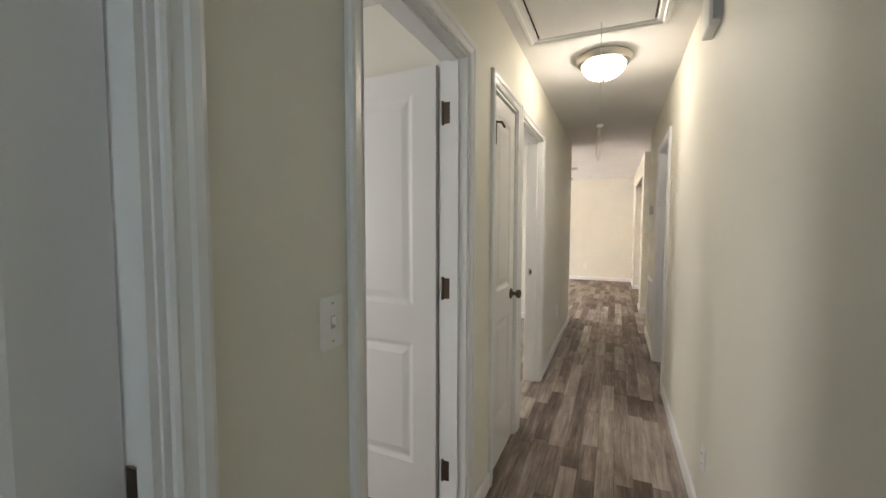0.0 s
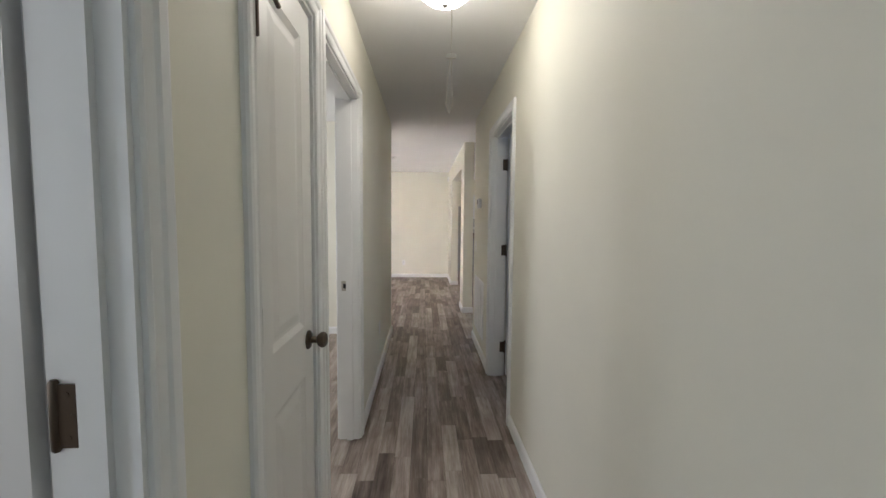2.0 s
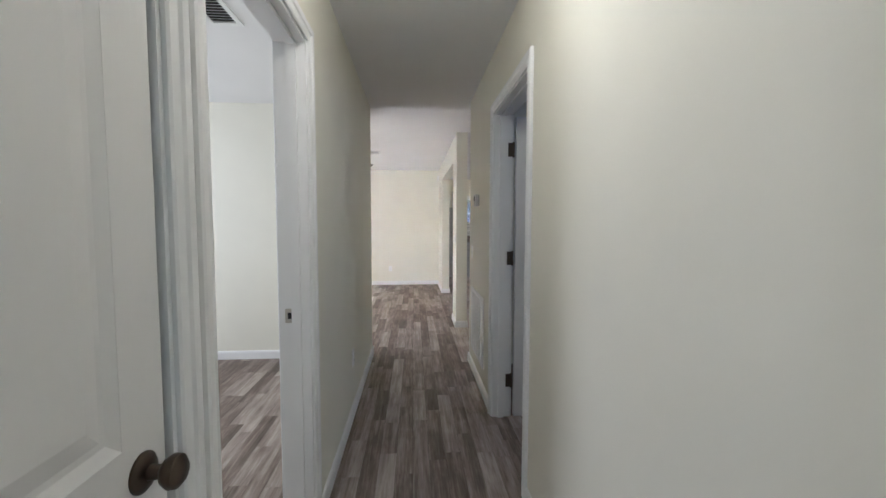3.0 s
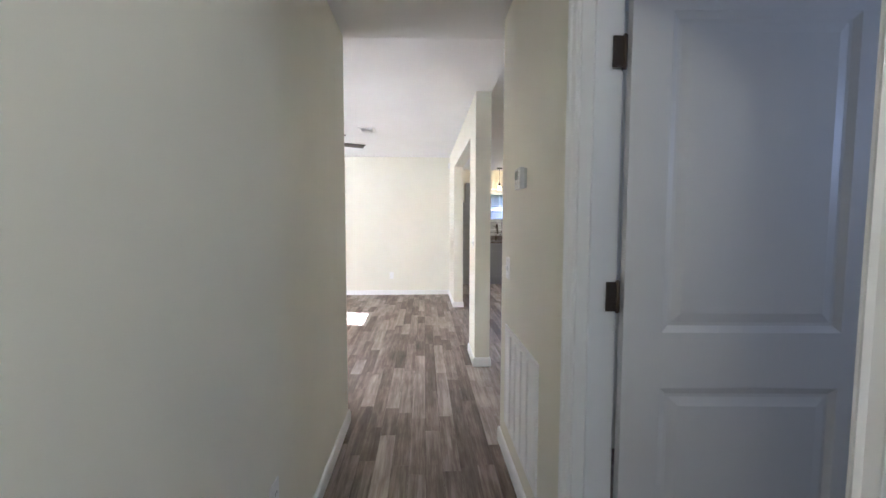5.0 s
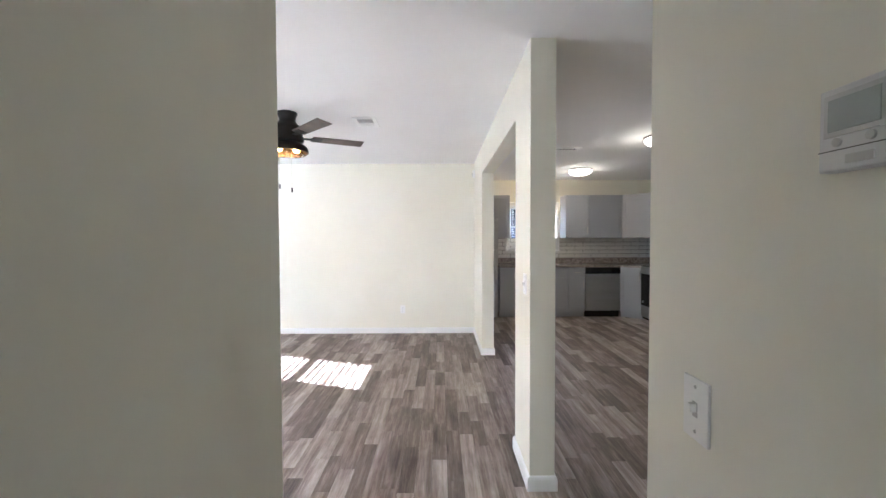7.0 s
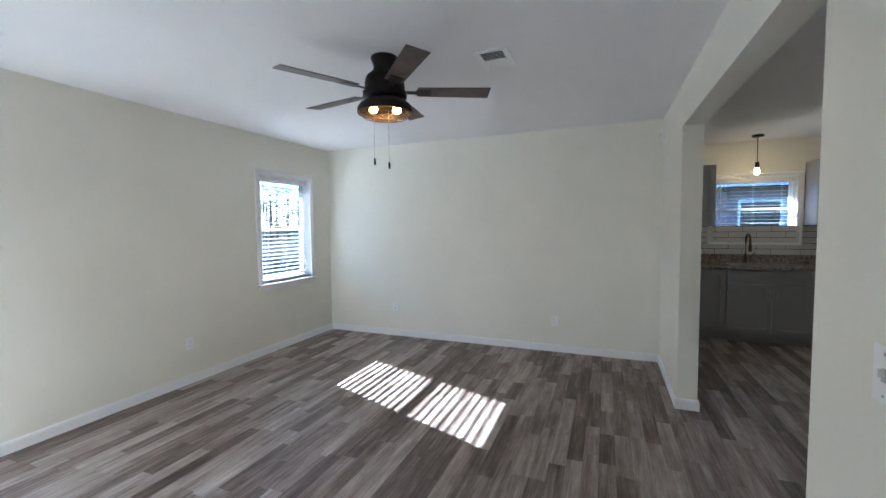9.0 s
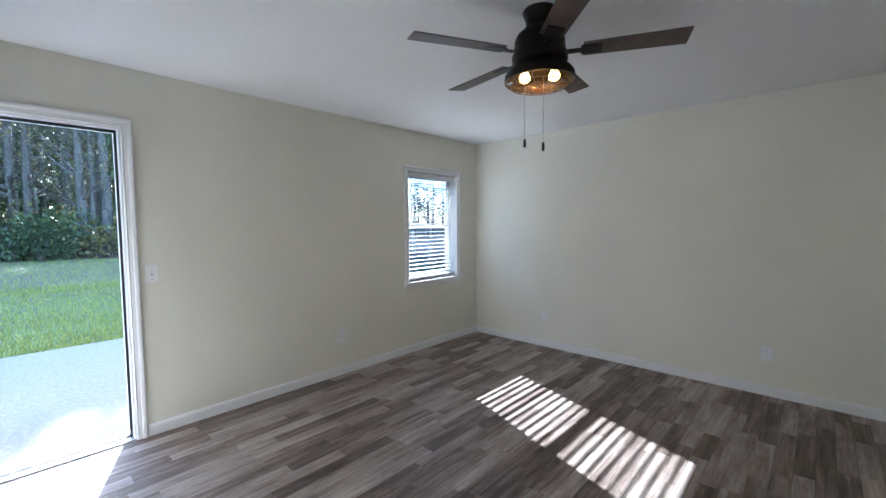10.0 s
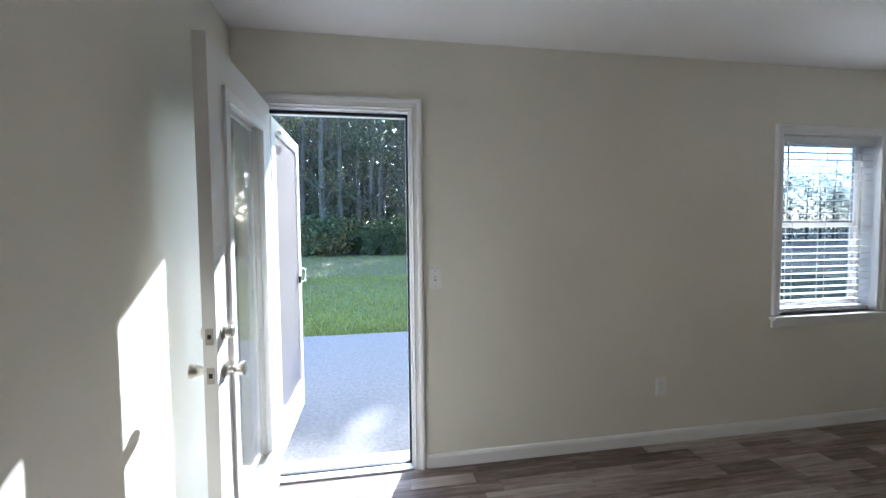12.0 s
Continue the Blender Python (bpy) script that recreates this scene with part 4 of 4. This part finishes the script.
part("base", lathe(bmesh.new(), [(0, 0), (0.028, 0), (0.026, 0.012), (0.018, 0.02), (0.017, 0.10), (0, 0.10)], 20), BRONZE, fa, "", True)
part("spout", tube(bmesh.new(), [(0, 0, 0.09), (0, 0, 0.28)] + [(0, -0.085 + 0.085 * math.cos(k * math.pi / 10), 0.28 + 0.085 * math.sin(k * math.pi / 10)) for k in range(1, 11)] + [(0, -0.17, 0.24), (0, -0.175, 0.19)], 0.013, 12), BRONZE, fa, "", True)
part("spray_head", tube(bmesh.new(), [(0, -0.172, 0.235), (0, -0.178, 0.15)], 0.018, 12), BRONZE, fa, "", True)
part("lever", tube(bmesh.new(), [(0.015, 0, 0.06), (0.05, 0, 0.07), (0.10, 0, 0.13)], 0.008), BRONZE, fa, "", True)

# dishwasher
dw = thing("dishwasher", "dark stainless dishwasher under the granite worktop", "dishwasher", (2.622, CF + 0.01, 0))
part("body", boxed(0.004, 0.598, 0.02, 0.58, 0.1, TH - 0.038), BLACKMETAL, dw)
part("door", boxed(0.005, 0.597, -0.005, 0.02, 0.12, 0.75, bevel=0.004), STEEL, dw, "dark stainless door")
part("control_panel", boxed(0.005, 0.597, -0.005, 0.02, 0.755, TH - 0.04, bevel=0.004), BLACKGLASS, dw)
part("handle", tube(bmesh.new(), [(0.06, -0.005, 0.72), (0.07, -0.035, 0.72), (0.53, -0.035, 0.72), (0.54, -0.005, 0.72)], 0.009), STEEL, dw, "", True)
part("toe_panel", boxed(0.005, 0.597, 0.06, 0.08, 0.0, 0.1), BLACKMETAL, dw)

# range
rg = thing("kitchen_range", "stainless electric range with black glass oven door", "range", (FX, 11.853, 0), -90)
W = 0.756
part("body", boxed(0.0, W, 0.03, 0.61, 0.03, 0.905), BLACKMETAL, rg)
part("oven_door", boxed(0.004, W - 0.004, -0.005, 0.03, 0.255, 0.80, bevel=0.004), BLACKGLASS, rg, "black glass oven door")
part("oven_window", boxed(0.12, W - 0.12, -0.0075, -0.005, 0.36, 0.66), BLACKGLASS, rg)
part("door_rail", boxed(0.004, W - 0.004, -0.008, 0.03, 0.805, 0.895, bevel=0.004), STEEL, rg)
part("handle", tube(bmesh.new(), [(0.04, -0.005, 0.80), (0.05, -0.05, 0.80), (W - 0.05, -0.05, 0.80), (W - 0.04, -0.005, 0.80)], 0.012, 10), STEEL, rg, "stainless bar handle", True)
part("drawer", boxed(0.004, W - 0.004, -0.004, 0.03, 0.07, 0.245, bevel=0.004), STEEL, rg, "stainless storage drawer")
part("badge", boxed(0.05, 0.09, -0.0068, -0.005, 0.30, 0.33), GREYPLASTIC, rg)
part("cooktop", boxed(0.0, W, 0.0, 0.56, 0.906, 0.918, bevel=0.003), BLACKGLASS, rg)
bg = part("backguard", boxed(0.0, W, 0.55, 0.61, 0.906, 1.12, bevel=0.006), BLACKGLASS, rg)
part("control_strip", boxed(0.02, W - 0.02, 0.546, 0.55, 1.02, 1.10), STEEL, bg)
part("clock_display", boxed(0.30, 0.46, 0.543, 0.546, 1.035, 1.085), BLACKGLASS, bg)
for x in (0.07, 0.15, W - 0.15, W - 0.07):
    part("control_knob", lathe(bmesh.new(), [(0, 0.028), (0.017, 0.027), (0.02, 0)], 16, pose(x, 0.546, 1.06, 90, 0, 0)), BLACKMETAL, bg, "", True)

mw = thing("microwave", "stainless over-range microwave with dark door", "microwave", (3.70, 11.853, 1.39), -90)
part("body", boxed(0, W, 0.0, 0.395, 0, 0.42, bevel=0.004), STEEL, mw)
part("door", boxed(0.004, 0.56, -0.02, 0.0, 0.03, 0.36, bevel=0.004), BLACKGLASS, mw, "black glass door")
part("control_panel", boxed(0.565, W - 0.004, -0.02, 0.0, 0.03, 0.36, bevel=0.004), BLACKGLASS, mw)
part("top_grille", boxed(0.004, W - 0.004, -0.018, 0.0, 0.365, 0.415, bevel=0.003), STEEL, mw)
part("handle", tube(bmesh.new(), [(0.535, -0.02, 0.06), (0.535, -0.055, 0.10), (0.535, -0.06, 0.2), (0.535, -0.055, 0.29), (0.535, -0.02, 0.33)], 0.011, 10), STEEL, mw, "curved steel handle", True)

# wall cabinets
Z0, Z1 = 1.37, 2.13
wall_unit(1.07, 12.38, 0, 0.30, Z0, Z1, 1, "narrow grey shaker wall cabinet beside the window")
wall_unit(2.36, 12.38, 0, 0.42, Z0, Z1, 1, "grey shaker wall cabinet beside the window")
wall_unit(2.78, 12.38, 0, 0.60, Z0, Z1, 1, "grey shaker wall cabinet over the dishwasher")
wall_unit(3.78, 11.09, -90, 0.5, Z0, Z1, 1, "grey shaker wall cabinet beside the microwave")
wall_unit(3.78, 11.853, -90, 0.76, 1.815, Z1, 2, "short grey cabinet above the microwave")
wall_unit(3.78, 10.585, -90, 0.5, Z0, Z1, 1, "grey shaker wall cabinet on the range wall")
ob = thing("wall_cabinet", "grey diagonal corner wall cabinet", "cabinet", (0, 0, 0), 0, "grey kitchen wall cabinets")
bm = bmesh.new()
P = [(3.385, 12.38), (3.78, 11.86), (4.095, 11.86), (4.095, 12.695), (3.385, 12.695)]
lo = [bm.verts.new((x, y, Z0)) for x, y in P]
hi = [bm.verts.new((x, y, Z1)) for x, y in P]
bm.faces.new(lo[::-1]), bm.faces.new(hi)
for i in range(5):
    bm.faces.new((lo[i], lo[(i + 1) % 5], hi[(i + 1) % 5], hi[i]))
part("body", bm, GREYCAB, ob)
shaker(ob, 0.64, Z1 - Z0 - 0.006, pose(3.39, 12.376, Z0 + 0.003, 0, 0, math.degrees(math.atan2(-0.52, 0.395))), (0.6, 0.12, True))

# fridge in its alcove, with a cabinet above
fr = thing("refrigerator", "tall stainless refrigerator beside the sink run", "refrigerator", (0.36, 11.96, 0))
part("body", boxed(0, 0.75, 0.06, 0.73, 0.02, 1.70, bevel=0.006), STEEL, fr)
part("freezer_door", boxed(0.003, 0.747, 0.0, 0.055, 1.18, 1.695, bevel=0.008), STEEL, fr)
part("fridge_door", boxed(0.003, 0.747, 0.0, 0.055, 0.06, 1.17, bevel=0.008), STEEL, fr)
part("handle", tube(bmesh.new(), [(0.07, 0, 0.7), (0.07, -0.04, 0.73), (0.07, -0.04, 1.1), (0.07, 0, 1.13)], 0.011), STEEL, fr, "", True)
part("handle", tube(bmesh.new(), [(0.07, 0, 1.22), (0.07, -0.04, 1.25), (0.07, -0.04, 1.5), (0.07, 0, 1.53)], 0.011), STEEL, fr, "", True)

# window, blind and lights
w = sash_window("window_2", "x", KN, -1, KN + 0.12, 1.40, 2.30, 1.17, 1.98, "white kitchen window above the sink")
casing(w, "x", KN, -1, 1.41, 2.29, 1.97, True, 1.18)
blinds("x", KN + 0.03, 1.415, 2.285, 1.19, 1.97, 0.045, 4, "white slat blind lowered with open slats")
pn = thing("pendant_light", "small dark pendant with a clear glass shade and lit bulb", "pendant light", (1.76, 12.30, H))
part("canopy", lathe(bmesh.new(), [(0, 0), (0.06, 0), (0.06, -0.018), (0.05, -0.024), (0, -0.026)], 28), BLACKMETAL, pn, "", True)
part("cord", tube(bmesh.new(), [(0, 0, -0.02), (0, 0, -0.33)], 0.005), BLACKMETAL, pn)
part("socket", lathe(bmesh.new(), [(0, -0.31), (0.02, -0.315), (0.024, -0.37), (0.018, -0.38), (0, -0.38)], 20), BLACKMETAL, pn, "", True)
part("shade", lathe(bmesh.new(), [(0.03, -0.36), (0.06, -0.39), (0.075, -0.44), (0.08, -0.50)], 28), GLASS, pn, "clear glass shade", True).visible_shadow = False
part("bulb", lathe(bmesh.new(), [(0, -0.38), (0.014, -0.385), (0.03, -0.42), (0.028, -0.445), (0.012, -0.462), (0, -0.464)], 20), BULB, pn, "glowing bulb", True)
for x, y, r in ((2.5, 9.45, 0.19), (2.32, 11.5, 0.17)):
    kl = thing("ceiling_light", "lit round flush kitchen light with a bronze band", "ceiling light", (x, y, H))
    part("band", lathe(bmesh.new(), [(0, 0), (r + 0.008, 0), (r + 0.012, -0.008), (r + 0.008, -0.018), (r - 0.004, -0.02)], 40), BRONZE, kl, "", True)
    part("diffuser", lathe(bmesh.new(), [(r, -0.018), (r - 0.004, -0.05), (r - 0.03, -0.075), (r * 0.5, -0.09), (0, -0.094)], 40), DRUM, kl, "glowing ribbed glass", True).visible_shadow = False
    part("finial", lathe(bmesh.new(), [(0, -0.092), (0.012, -0.095), (0.008, -0.108), (0, -0.112)], 14), BRONZE, kl, "", True)


# ---- outdoors ----
GZ = -0.14
bm = bmesh.new()
bmesh.ops.create_grid(bm, x_segments=2, y_segments=2, size=400, matrix=Matrix.Translation((0, 0, GZ)))
solid("ground", bm, YARD, "lawn thinning into bare earth under the trees", "lawn", "structure")
solid("patio", boxed(-6.85, XW - 0.16, 3.2, 12.2, GZ - 0.05, -0.05, bevel=0.012), CONCRETE, "worn grey exposed concrete patio slab", "patio", "structure")
solid("foundation", boxed(XW - 0.16, KE + T, -1.3, KN + 0.16, GZ - 0.1, -0.101), CONCRETE, "concrete house slab under the floor", "foundation", "structure")

rng = random.Random(7)


def grass_patch(x0, x1, y0, y1, n, h):
    v, f = [], []
    for _ in range(n):
        x = x1 - (x1 - x0) * rng.random() ** 1.5
        y = rng.uniform(y0, y1)
        a, k = rng.uniform(0, math.tau), h * rng.uniform(0.5, 1.3)
        dx, dy = 0.006 * math.cos(a), 0.006 * math.sin(a)
        lx, ly = rng.gauss(0, 0.35) * k, rng.gauss(0, 0.35) * k
        i = len(v)
        v += [(x - dx, y - dy, GZ), (x + dx, y + dy, GZ), (x + lx, y + ly, GZ + k)]
        f.append((i, i + 1, i + 2))
    me = bpy.data.meshes.new("grass")
    me.from_pydata(v, [], f)
    me.materials.append(GRASS)
    return tagged(new("grass", me), "bright green mown lawn grass", "grass", "", "stuff")


grass_patch(-15.0, -6.84, 0.5, 12.5, 60000, 0.07)
grass_patch(-26.0, -13.5, -4.0, 12.5, 26000, 0.09)


def leaves(v, f, c, spread, n, size):
    for _ in range(n):
        p = Vector(c) + Vector((rng.gauss(0, spread), rng.gauss(0, spread), rng.gauss(0, spread * 0.8)))
        a = Vector((rng.gauss(0, 1), rng.gauss(0, 1), rng.gauss(0, 1))).normalized()
        b = a.orthogonal().normalized()
        s = size * rng.uniform(0.6, 1.4)
        i = len(v)
        v += [p - a * s, p + b * s * 0.55, p + a * s, p - b * s * 0.55]
        f.append((i, i + 1, i + 2, i + 3))


def tree(height, lean, density, leaf):
    ob = thing("tree", "tall slender woodland tree with sparse dark crown", "tree", (0, 0, -60), 0, "trees behind the yard")
    bm = bmesh.new()
    r0 = height * 0.011 + 0.03
    pts, rad = [], []
    for i in range(9):
        k = i / 8
        pts.append((lean * k * k * height + 0.12 * math.sin(k * 5 + lean * 40), 0.15 * math.sin(k * 4 + 1), k * height))
        rad.append(r0 * (1 - 0.85 * k))
    tube(bm, pts, rad, 8)
    v, f = [], []
    for i in range(26):
        k = rng.uniform(0.16, 0.98)
        j = min(7, int(k * 8))
        b = Vector(pts[j]).lerp(Vector(pts[j + 1]), k * 8 - j)
        a = rng.uniform(0, math.tau)
        ln = height * rng.uniform(0.10, 0.24) * (1.15 - 0.6 * k)
        q = b + Vector((math.cos(a), math.sin(a), rng.uniform(0.3, 1.0))) * ln * 0.55
        e = q + Vector((math.cos(a + 0.4), math.sin(a + 0.4), rng.uniform(0.0, 0.7))) * ln * 0.5
        tube(bm, [b, q, e], [r0 * 0.28 * (1.1 - k), r0 * 0.17 * (1.1 - k), 0.006], 5)
        for _ in range(3):
            tw = q + Vector((rng.gauss(0, 1), rng.gauss(0, 1), rng.gauss(0.3, 0.6))) * ln * 0.35
            tube(bm, [q, tw], [0.014, 0.004], 4)
            leaves(v, f, tw, ln * 0.16, density, 0.07)
        leaves(v, f, e, ln * 0.2, density * 2, 0.07)
    part("trunk", bm, BARK, ob, "", True)
    me = bpy.data.meshes.new("crown")
    me.from_pydata(v, [], f)
    me.materials.append(leaf)
    cr = new("crown", me)
    cr.parent = ob
    return ob


def bush(leaf, n):
    ob = thing("bush", "dense dark green woodland undergrowth bush", "bush", (0, 0, -60), 0, "undergrowth at the wood's edge")
    bm = bmesh.new()
    v, f = [], []
    for i in range(14):
        a = rng.uniform(0, math.tau)
        e = Vector((math.cos(a) * rng.uniform(0.2, 0.9), math.sin(a) * rng.uniform(0.2, 0.9), rng.uniform(0.4, 1.7)))
        tube(bm, [(0, 0, 0), e * 0.5 + Vector((0, 0, 0.15)), e], [0.022, 0.014, 0.005], 5)
        leaves(v, f, e, 0.28, n, 0.07)
        leaves(v, f, e * 0.6, 0.28, n // 2, 0.07)
    part("stem", bm, BARK, ob)
    me = bpy.data.meshes.new("foliage")
    me.from_pydata(v, [], f)
    me.materials.append(leaf)
    cr = new("foliage", me)
    cr.parent = ob
    return ob


protos = [tree(15, 0.02, 17, LEAF), tree(17, -0.04, 14, LEAF), tree(14, 0.05, 16, LEAFB), tree(16, 0.0, 10, LEAFB)]
bushes = [bush(LEAF, 60), bush(LEAFB, 50)]
for i in range(60):
    x, y = -27.5 - 13 * rng.random() ** 1.3, rng.uniform(-10, 10.5)
    k = rng.uniform(0.85, 1.25)
    copy_thing(protos[i % 4], pose(x, y, GZ - 0.05, 0, 0, rng.uniform(0, 360)) @ Matrix.Diagonal((k, k, k, 1)))
for i in range(30):
    # a lower stand of trees, mostly out of view, added to shade the patio
    x, y = -27.2 - 2.4 * rng.random(), 10.6 + 15.4 * (i + rng.random()) / 30
    k = rng.uniform(14.6, 15.1) / (15, 17, 14, 16)[i % 4]
    copy_thing(protos[i % 4], pose(x, y, GZ - 0.05, 0, 0, rng.uniform(0, 360)) @ Matrix.Diagonal((k, k, k, 1)))
for i in range(30):
    x, y = -32 - 16 * rng.random(), rng.uniform(27, 66)
    k = rng.uniform(0.4, 0.6)
    copy_thing(protos[i % 4], pose(x, y, GZ - 0.05, 0, 0, rng.uniform(0, 360)) @ Matrix.Diagonal((k, k, k, 1)))
for i in range(80):
    x, y = -26.8 - 5 * rng.random() ** 1.5, -9 + 26 * (i / 80) + rng.uniform(-0.6, 0.6)
    k = rng.uniform(0.8, 1.5)
    copy_thing(bushes[i % 2], pose(x, y, GZ - 0.04, 0, 0, rng.uniform(0, 360)) @ Matrix.Diagonal((k, k, k, 1)))
for p in protos + bushes:
    for o in list(p.children_recursive):
        bpy.data.objects.remove(o)
    bpy.data.objects.remove(p)

# deep woods behind the first rows
v, f = [], []
for i in range(52000):
    leaves(v, f, (rng.uniform(-58, -42), rng.uniform(-30, 14), rng.uniform(0, 1) ** 1.3 * 17), 0.4, 1, 0.34)
for i in range(14000):
    leaves(v, f, (rng.uniform(-58, -46), rng.uniform(27, 90), rng.uniform(0, 1) ** 1.3 * 9), 0.4, 1, 0.16)
# dense leaf belt added toward the sun, mostly unseen, to keep it off the patio
for i in range(30000):
    leaves(v, f, (rng.uniform(-29.5, -27.4), rng.uniform(10.4, 26), rng.uniform(0, 1) ** 0.6 * 15.0), 0.15, 1, 0.19)
me = bpy.data.meshes.new("far_woods")
me.from_pydata(v, [], f)
me.materials.append(LEAF)
tagged(new("far_woods", me), "dark tangled woods beyond the first trees, with a leaf belt added to shade the patio", "woods", "", "stuff")

# neighbouring brick house seen from the sink
hs = thing("house", "low brick neighbouring house with a grey shingle roof", "house", (0, 22.0, 0))
part("wall", boxed(-9, 9, 0, 8, GZ, 2.5), MORTAR, hs)
bm = bmesh.new()
pr = [(-0.6, 2.5), (8.6, 2.5), (4.0, 4.6)]
e = [[bm.verts.new((x, y, z)) for y, z in pr] for x in (-9.5, 9.5)]
bm.faces.new(e[0]), bm.faces.new(e[1][::-1])
for i in range(3):
    bm.faces.new((e[0][i], e[0][(i + 1) % 3], e[1][(i + 1) % 3], e[1][i]))
part("roof", bm, SHINGLE, hs)
wd = part("window", boxed(4.0, 5.2, -0.06, 0.01, 0.9, 2.1), TRIM, hs)
part("pane", boxed(4.08, 5.12, -0.065, -0.06, 0.98, 2.02), BLACKGLASS, wd)
v, f = [], []
for r in range(34):
    for c in range(82):
        x = -9 + c * 0.22 + (0.11 if r % 2 else 0)
        z = GZ + 0.005 + r * 0.077
        if 3.9 < x < 5.2 and 0.8 < z < 2.12:
            continue
        i = len(v)
        d = -0.012 - 0.006 * rng.random()
        v += [(x, d, z), (x + 0.205, d, z), (x + 0.205, d, z + 0.065), (x, d, z + 0.065), (x, 0, z), (x + 0.205, 0, z), (x + 0.205, 0, z + 0.065), (x, 0, z + 0.065)]
        f += [(i, i + 1, i + 2, i + 3), (i + 3, i + 2, i + 6, i + 7), (i, i + 4, i + 5, i + 1), (i + 1, i + 5, i + 6, i + 2), (i, i + 3, i + 7, i + 4)]
me = bpy.data.meshes.new("bricks")
me.from_pydata(v, [], f)
me.materials.append(BRICKWALL)
bk = new("bricks", me)
bk.parent = hs
bk["kind"] = "stuff"

# ---- pieces: backsplash tiles, then floor planks ----
bs = thing("backsplash", "white glazed subway tiles with dark joints", "backsplash")
part("grout_bed", boxed(1.14, 4.0905, 12.693, 12.6985, TH + 0.10, 1.368), GROUT, bs)
part("grout_bed", boxed(4.093, 4.0985, 9.58, 12.69, TH + 0.10, 1.368), GROUT, bs)
TL, TW = 0.30, 0.073
ta = mesh_of("tile", boxed(0, TL - 0.006, 0, 0.006, 0, TW - 0.006, bevel=0.0012, seg=1), TILE)
tb = mesh_of("tile", boxed(0, TL / 2 - 0.006, 0, 0.006, 0, TW - 0.006, bevel=0.0012, seg=1), TILE)
for r in range(5):
    z = TH + 0.101 + r * TW
    n = 9 if r % 2 == 0 else 10
    x = 1.142
    while x < 4.06:
        first = x < 1.15 and r % 2
        last = x + TL > 4.09
        s = new("tile", tb if first or last else ta)
        s.parent = bs
        s.matrix_basis = pose(x, 12.687, z)
        x += TL / 2 if first or last else TL
    y = 12.685
    while y > 9.75:
        first = y > 12.68 and r % 2
        s = new("tile", tb if first else ta)
        s.parent = bs
        s.matrix_basis = pose(4.087, y, z, 0, 0, -90)
        y -= TL / 2 if first else TL

PW = 0.092
rng2 = random.Random(11)
shared = {}
count = 0
v, f = [], []
x = XW + 0.001
while x < KE - 0.02:
    y = -1.2 - rng2.random() * 0.5
    while y < KN:
        ln = rng2.choice((0.36, 0.48, 0.60, 0.78))
        a, c = max(y, -1.2), min(y + ln, KN)
        y += ln
        if c - a < 0.02:
            continue
        w = min(PW, KE - x) - 0.0012
        near = (-0.45 < x < 0.70 and 0.8 < a and c < 6.9) or (-2.2 < x < 0.5 and 7.2 < a and c < 9.6 and x > -1.6)
        if near and count < 300:
            key = round(ln, 2)
            if key not in shared:
                shared[key] = mesh_of("plank", boxed(0, PW - 0.0012, 0, ln - 0.0012, 0.0, 0.004), PLANK)
            o = new("plank", shared[key])
            o.parent = floor
            o.location = (x, a, 0.0)
            count += 1
        else:
            i = len(v)
            v += [(x + dx, a + dy, z) for z in (0.0, 0.004) for dx, dy in ((0, 0), (w, 0), (w, c - a - 0.0012), (0, c - a - 0.0012))]
            f += [(i + 4, i + 5, i + 6, i + 7), (i, i + 1, i + 5, i + 4), (i + 1, i + 2, i + 6, i + 5), (i + 2, i + 3, i + 7, i + 6), (i + 3, i, i + 4, i + 7)]
    x += PW
me = bpy.data.meshes.new("planks")
me.from_pydata(v, [], f)
me.materials.append(PLANKS)
fp = new("planks", me)
fp.parent = floor
fp["kind"] = "stuff"
